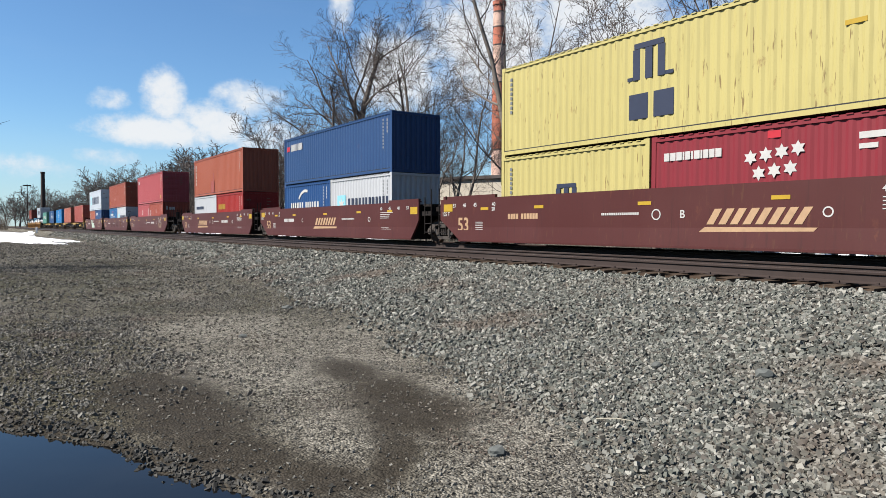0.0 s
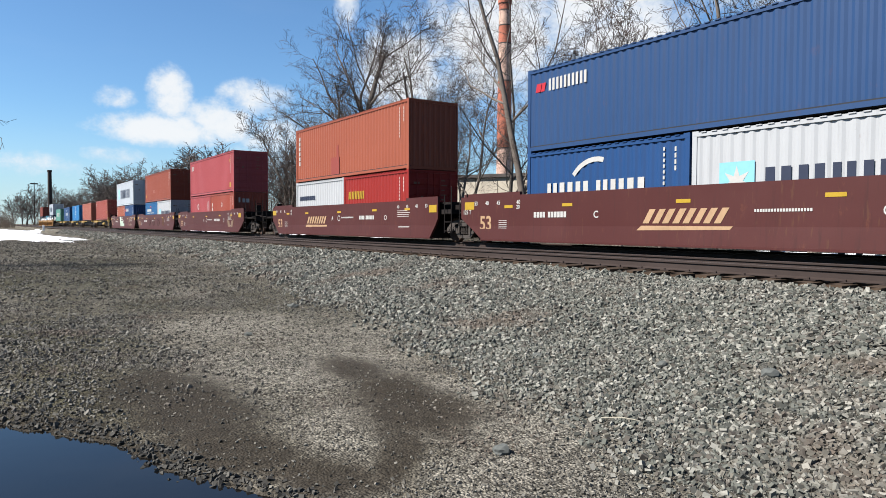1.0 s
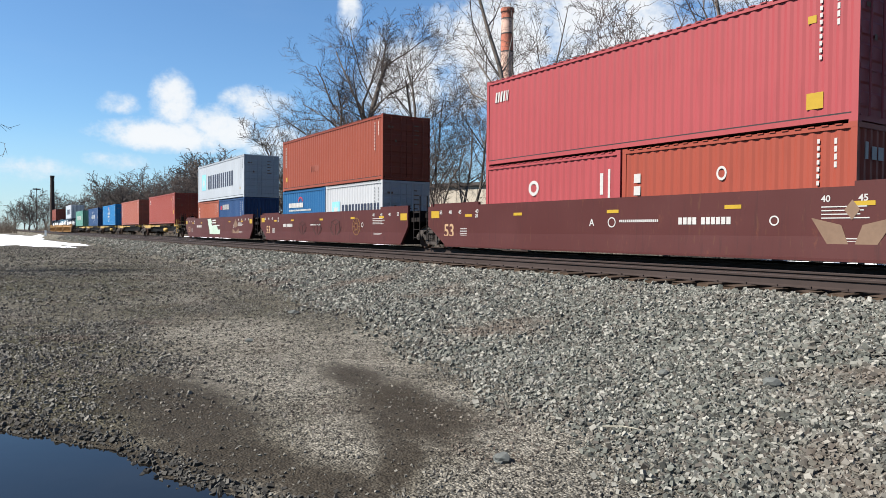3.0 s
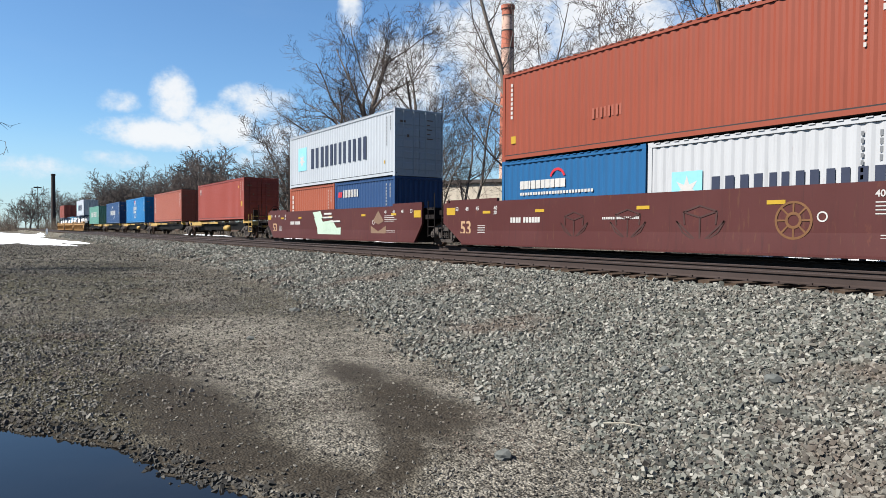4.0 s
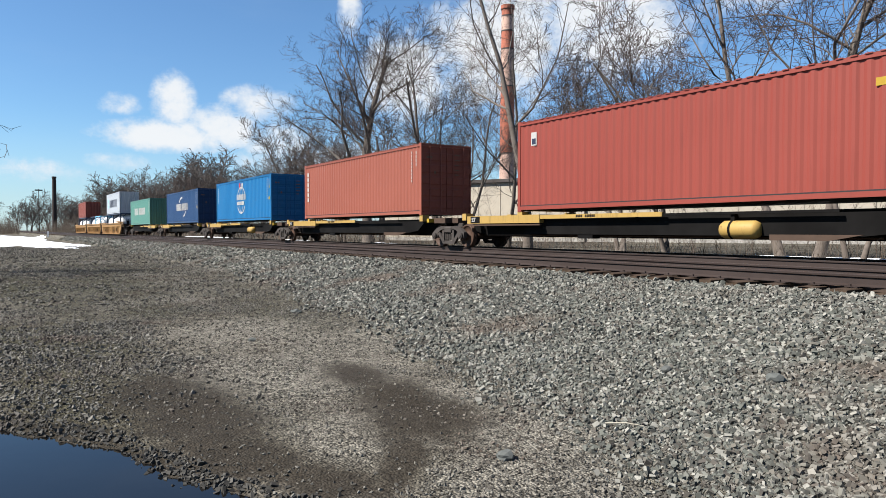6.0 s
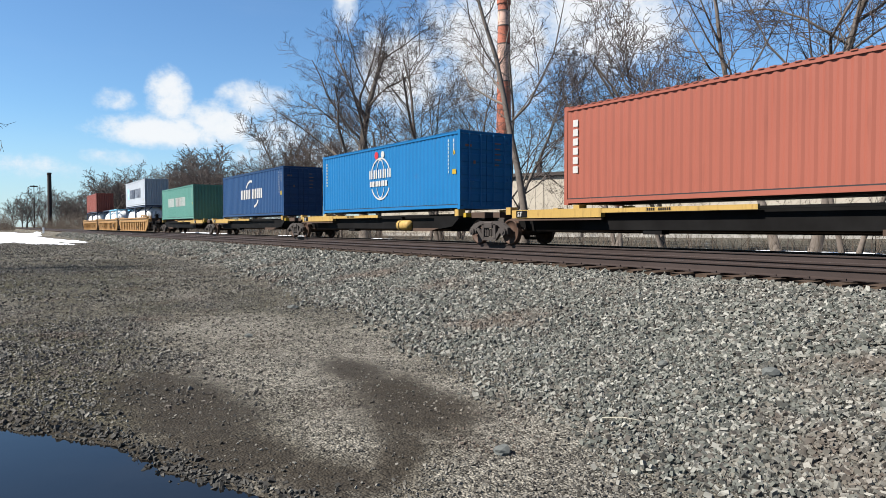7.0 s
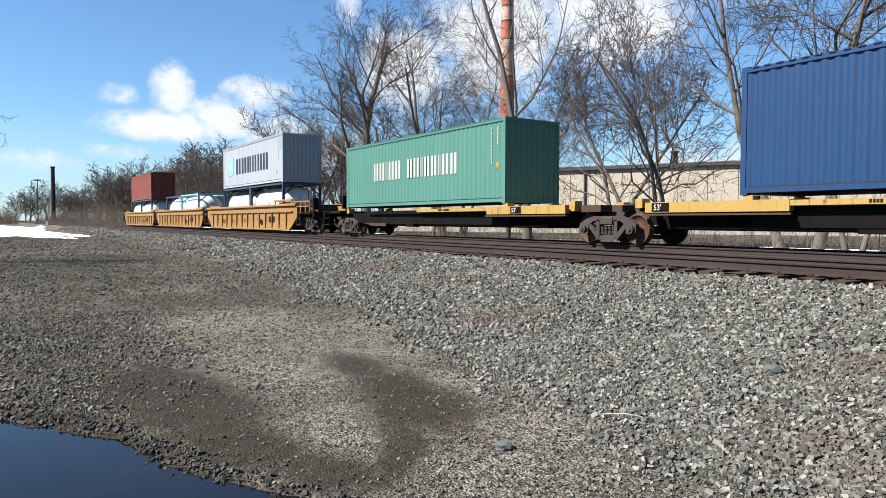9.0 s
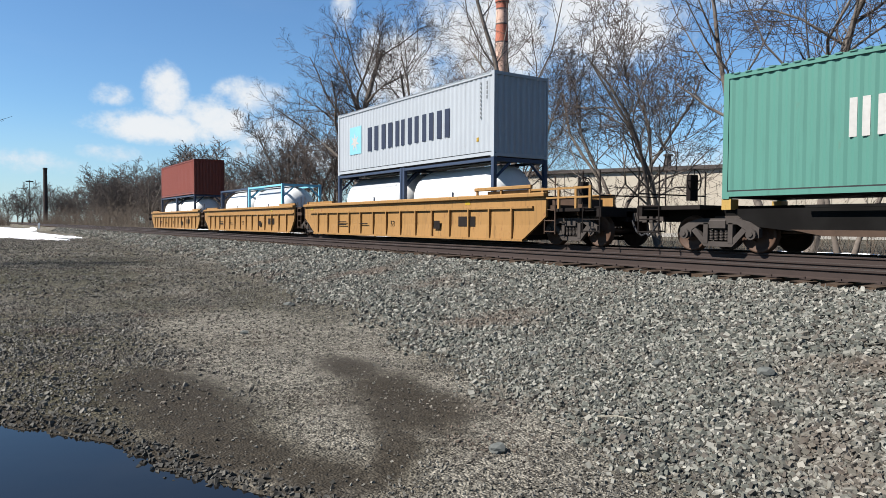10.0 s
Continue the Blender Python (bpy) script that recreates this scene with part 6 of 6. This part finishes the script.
# a tree on the near side, its drooping tips reach into view
tl = tree(-33.0, -5.5, 21, 12.5, 0.20, "leafless tree on the near side with thin drooping twigs", forks=1, first=0.2, droop=0.1, detail=0.8, spread=1.3, lean=(0, 0.22), thin=0.010)
tagged(tl, group="trees on the near side")


def thicket(name, label, x0, x1, y0, y1, n, h0, h1, mat, seed, thick=0.008, kinks=3, twigs=5):
    """Tangle of thin upright stems with side twigs."""
    rnd = random.Random(seed)
    s = Shape()

    def stick(p, d, ln, r, k):
        pts = [p]
        for _ in range(k):
            d = (d + Vector((rnd.gauss(0, 0.2), rnd.gauss(0, 0.2), rnd.gauss(0, 0.1)))).normalized()
            pts.append(pts[-1] + d * ln / k)
        b = len(s.v)
        for i, q in enumerate(pts):
            rr = r * (1 - 0.7 * i / k)
            s.v.extend([(q.x + rr, q.y, q.z), (q.x - rr * 0.5, q.y + rr * 0.87, q.z), (q.x - rr * 0.5, q.y - rr * 0.87, q.z)])
        for i in range(k):
            for j in range(3):
                s.f.append((b + i * 3 + j, b + i * 3 + (j + 1) % 3, b + i * 3 + 3 + (j + 1) % 3, b + i * 3 + 3 + j))
        return pts
    for _ in range(n):
        x, y = rnd.uniform(x0, x1), rnd.uniform(y0, y1)
        p = Vector((x, y, float(height(np.float64(x), np.float64(y))) - 0.05))
        ln = rnd.uniform(h0, h1) * rnd.uniform(0.6, 1)
        pts = stick(p, Vector((rnd.gauss(0, 0.25), rnd.gauss(0, 0.25), 1)).normalized(), ln, thick, kinks)
        for _ in range(twigs):
            stick(pts[rnd.randrange(1, len(pts))], Vector((rnd.gauss(0, 0.7), rnd.gauss(0, 0.7), 0.6)).normalized(), ln * rnd.uniform(0.25, 0.5), thick * 0.55, 2)
    return tagged(part(name, s, mat), label, "undergrowth", kind="stuff")


thicket("undergrowth", "tangled brown undergrowth behind the tracks", -60, 3, 20.0, 27, 1500, 0.6, 2.2, BRUSH, 31, 0.008)
thicket("undergrowth", "thin leafless saplings between the larger trees", -70, 2, 21.0, 32, 110, 2.5, 6.5, TWIG, 32, 0.014, 6, 12)
thicket("undergrowth", "brown hedge at the far end of the tracks", -420, -300, -6, 9, 700, 3.0, 8.0, BRUSH, 34, 0.06)
thicket("undergrowth", "tangled brown undergrowth far along the tracks", -420, -60, 19.6, 34, 2200, 2.0, 6.5, BRUSH, 33, 0.035)


def woods(name, label, places, seed, mat):
    """Far trees, coarse twigs."""
    s = Shape()
    k = 0
    forms = [tree_shapes(seed + i, 12.0, 0.25, forks=2, first=0.15, detail=0.6, thin=0.042, spread=1.1, depth=3) for i in range(3)]
    for x, y, h in places:
        t, c = forms[k % 3]
        a = k * 1.7
        ca, sa, q = math.cos(a) * h / 12, math.sin(a) * h / 12, h / 12
        for f in (t, c):
            s.add([(x + vx * ca - vy * sa, y + vx * sa + vy * ca, vz * q) for vx, vy, vz in f.v], f.f)
        k += 1
    return tagged(part(name, s, mat), label, "trees", kind="stuff")


rnd = random.Random(77)
FAR = [(-135 - 5.5 * i + rnd.uniform(-4, 4), 30 + rnd.uniform(0, 20) + i * 0.3, rnd.uniform(14, 20) * (1 + 0.006 * i)) for i in range(50)]
FAR += [(-430 - 8 * i + rnd.uniform(-5, 5), rnd.uniform(-10, 70), rnd.uniform(19, 25)) for i in range(22)]
FAR += [(-410 - rnd.uniform(0, 60), -14 - 7 * i, rnd.uniform(15, 21)) for i in range(14)]
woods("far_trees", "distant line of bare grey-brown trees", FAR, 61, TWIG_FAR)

# ---- buildings and stacks ----
A, Bp = Vector((-66.0, 35.3, 0)), Vector((10.0, 73.3, 0))
run = (Bp - A)
LEN = run.length
ANG = math.degrees(math.atan2(run.y, run.x))
hall = thing("factory_hall", "long low cream metal-clad factory hall behind the trees", "factory building", at=pose(A.x, A.y, 0.0, 0, 0, ANG))
part("wall", Shape().box(0, LEN, 0.05, 0.25, 0, 6.3).box(0, 0.2, 0.25, 30, 0, 6.3).box(LEN - 0.2, LEN, 0.25, 30, 0, 6.3).box(0, LEN, 30, 30.2, 0, 6.3), SIDING, hall)
part("roof", Shape().box(-0.3, LEN + 0.3, -0.25, 30.4, 6.3, 6.62), ROOF_DARK, hall)
rnd = random.Random(9)
cl = once(("clad",), lambda: Shape().prism([(0, 0.9), (2.34, 0.9), (2.34, 6.25), (0, 6.25)], 0.0, 0.045).mesh("cladding_panel", SIDING))
for i in range(int(LEN / 2.4)):
    part("cladding_panel", cl, None, hall, at=pose(0.05 + i * 2.4, 0, 0))
part("plinth", Shape().box(0, LEN, -0.05, 0.05, 0, 0.88), plain("plinth", (0.30, 0.28, 0.25), 0.9, 0, 0.3, 2.0), hall)
for x in (18.0, 30.5, 52.0):
    part("roof_vent", Shape().tube((x, 2.0, 6.6), (x, 2.0, 7.7), 0.28, n=12).tube((x, 2.0, 7.7), (x, 2.0, 7.85), 0.42, n=12), ROOF_DARK, hall)
part("downpipe", Shape().tube((23.0, -0.12, 0.2), (23.0, -0.12, 6.3), 0.09, n=8), ROOF_DARK, hall)


def brick_chimney():
    ob = thing("brick_chimney", "tall weathered red and pale brick chimney", "chimney", at=pose(-73.0, 58.5, 0))
    z, r = 0.0, 1.15
    bands = ((12.0, BRICK_PALE), (9.0, BRICK), (5.0, BRICK_PALE), (2.4, BRICK), (2.0, BRICK_PALE), (0.9, BRICK))
    for hgt, m in bands:
        r1 = r - hgt * 0.011
        part("brickwork", Shape().tube((0, 0, z), (0, 0, z + hgt), r, r1, 28, caps=False), m, ob, smooth=True)
        part("steel_band", Shape().tube((0, 0, z + hgt - 0.10), (0, 0, z + hgt + 0.05), r1 + 0.03, n=28), ROOF_DARK, ob)
        z, r = z + hgt, r1
    part("crown", Shape().tube((0, 0, z), (0, 0, z + 0.5), r + 0.12, n=28), BRICK, ob)
    return ob


brick_chimney()
st = thing("smoke_stack", "tall dark steel smoke stack far along the tracks", "chimney", at=pose(-377, 25.5, 0))
part("shaft", Shape().tube((0, 0, 0), (0, 0, 27.0), 1.05, 0.85, 20), STACK, st)
part("rim", Shape().tube((0, 0, 26.4), (0, 0, 27.2), 1.0, 1.0, 20), STACK, st)
pl = thing("light_mast", "slim far pole with a short cross arm", "pole", at=pose(-385, 19.5, 0))
part("pole", Shape().tube((0, 0, 0), (0, 0, 21.5), 0.22, 0.16, 8), STACK, pl)
part("cross_arm", Shape().box(-0.2, 0.2, -1.6, 1.6, 20.6, 21.2), STACK, pl)
sh = thing("far_shed", "pale low building far off beside the snow", "building", at=pose(-330, -8, 0))
part("wall", Shape().box(-12, 12, -16, 4, 0, 3.6), plain("shed_wall", (0.55, 0.56, 0.52), 0.8, 0, 0.2, 0.5), sh)
part("roof", Shape().prism([(-12.6, 3.6), (12.6, 3.6), (0, 6.0)], -16.4, 4.4), plain("shed_roof", (0.34, 0.40, 0.36), 0.7, 0, 0.2, 0.5), sh)


mk = thing("marker_post", "small white marker post beside the far tracks", "post", at=pose(-150, 9.0, float(height(np.float64(-150), np.float64(9.0)))))
part("post", Shape().box(-0.06, 0.06, -0.16, 0.16, -0.1, 1.1), plain("post_white", (0.6, 0.6, 0.58), 0.7), mk)


# ---- everything that moves ----
def motions():
    for ob, x, z in MOVERS:
        walk(ob, [(0.5 * k, pose(x + SPEED * 0.5 * k, CY, z)) for k in range(21)])
    for ob, x, r in SPINNING:
        turn = min(88.0, math.degrees(SPEED / FPS / r))
        walk(ob, [(k / FPS, pose(x, 0, r, 0, (turn * k) % 360, 0)) for k in range(301)])


for ob in scene.objects:
    if ob.parent and ob.name.split(".")[0] in ("lettering", "logo", "code_panel"):
        tagged(ob, kind="stuff")

motions()
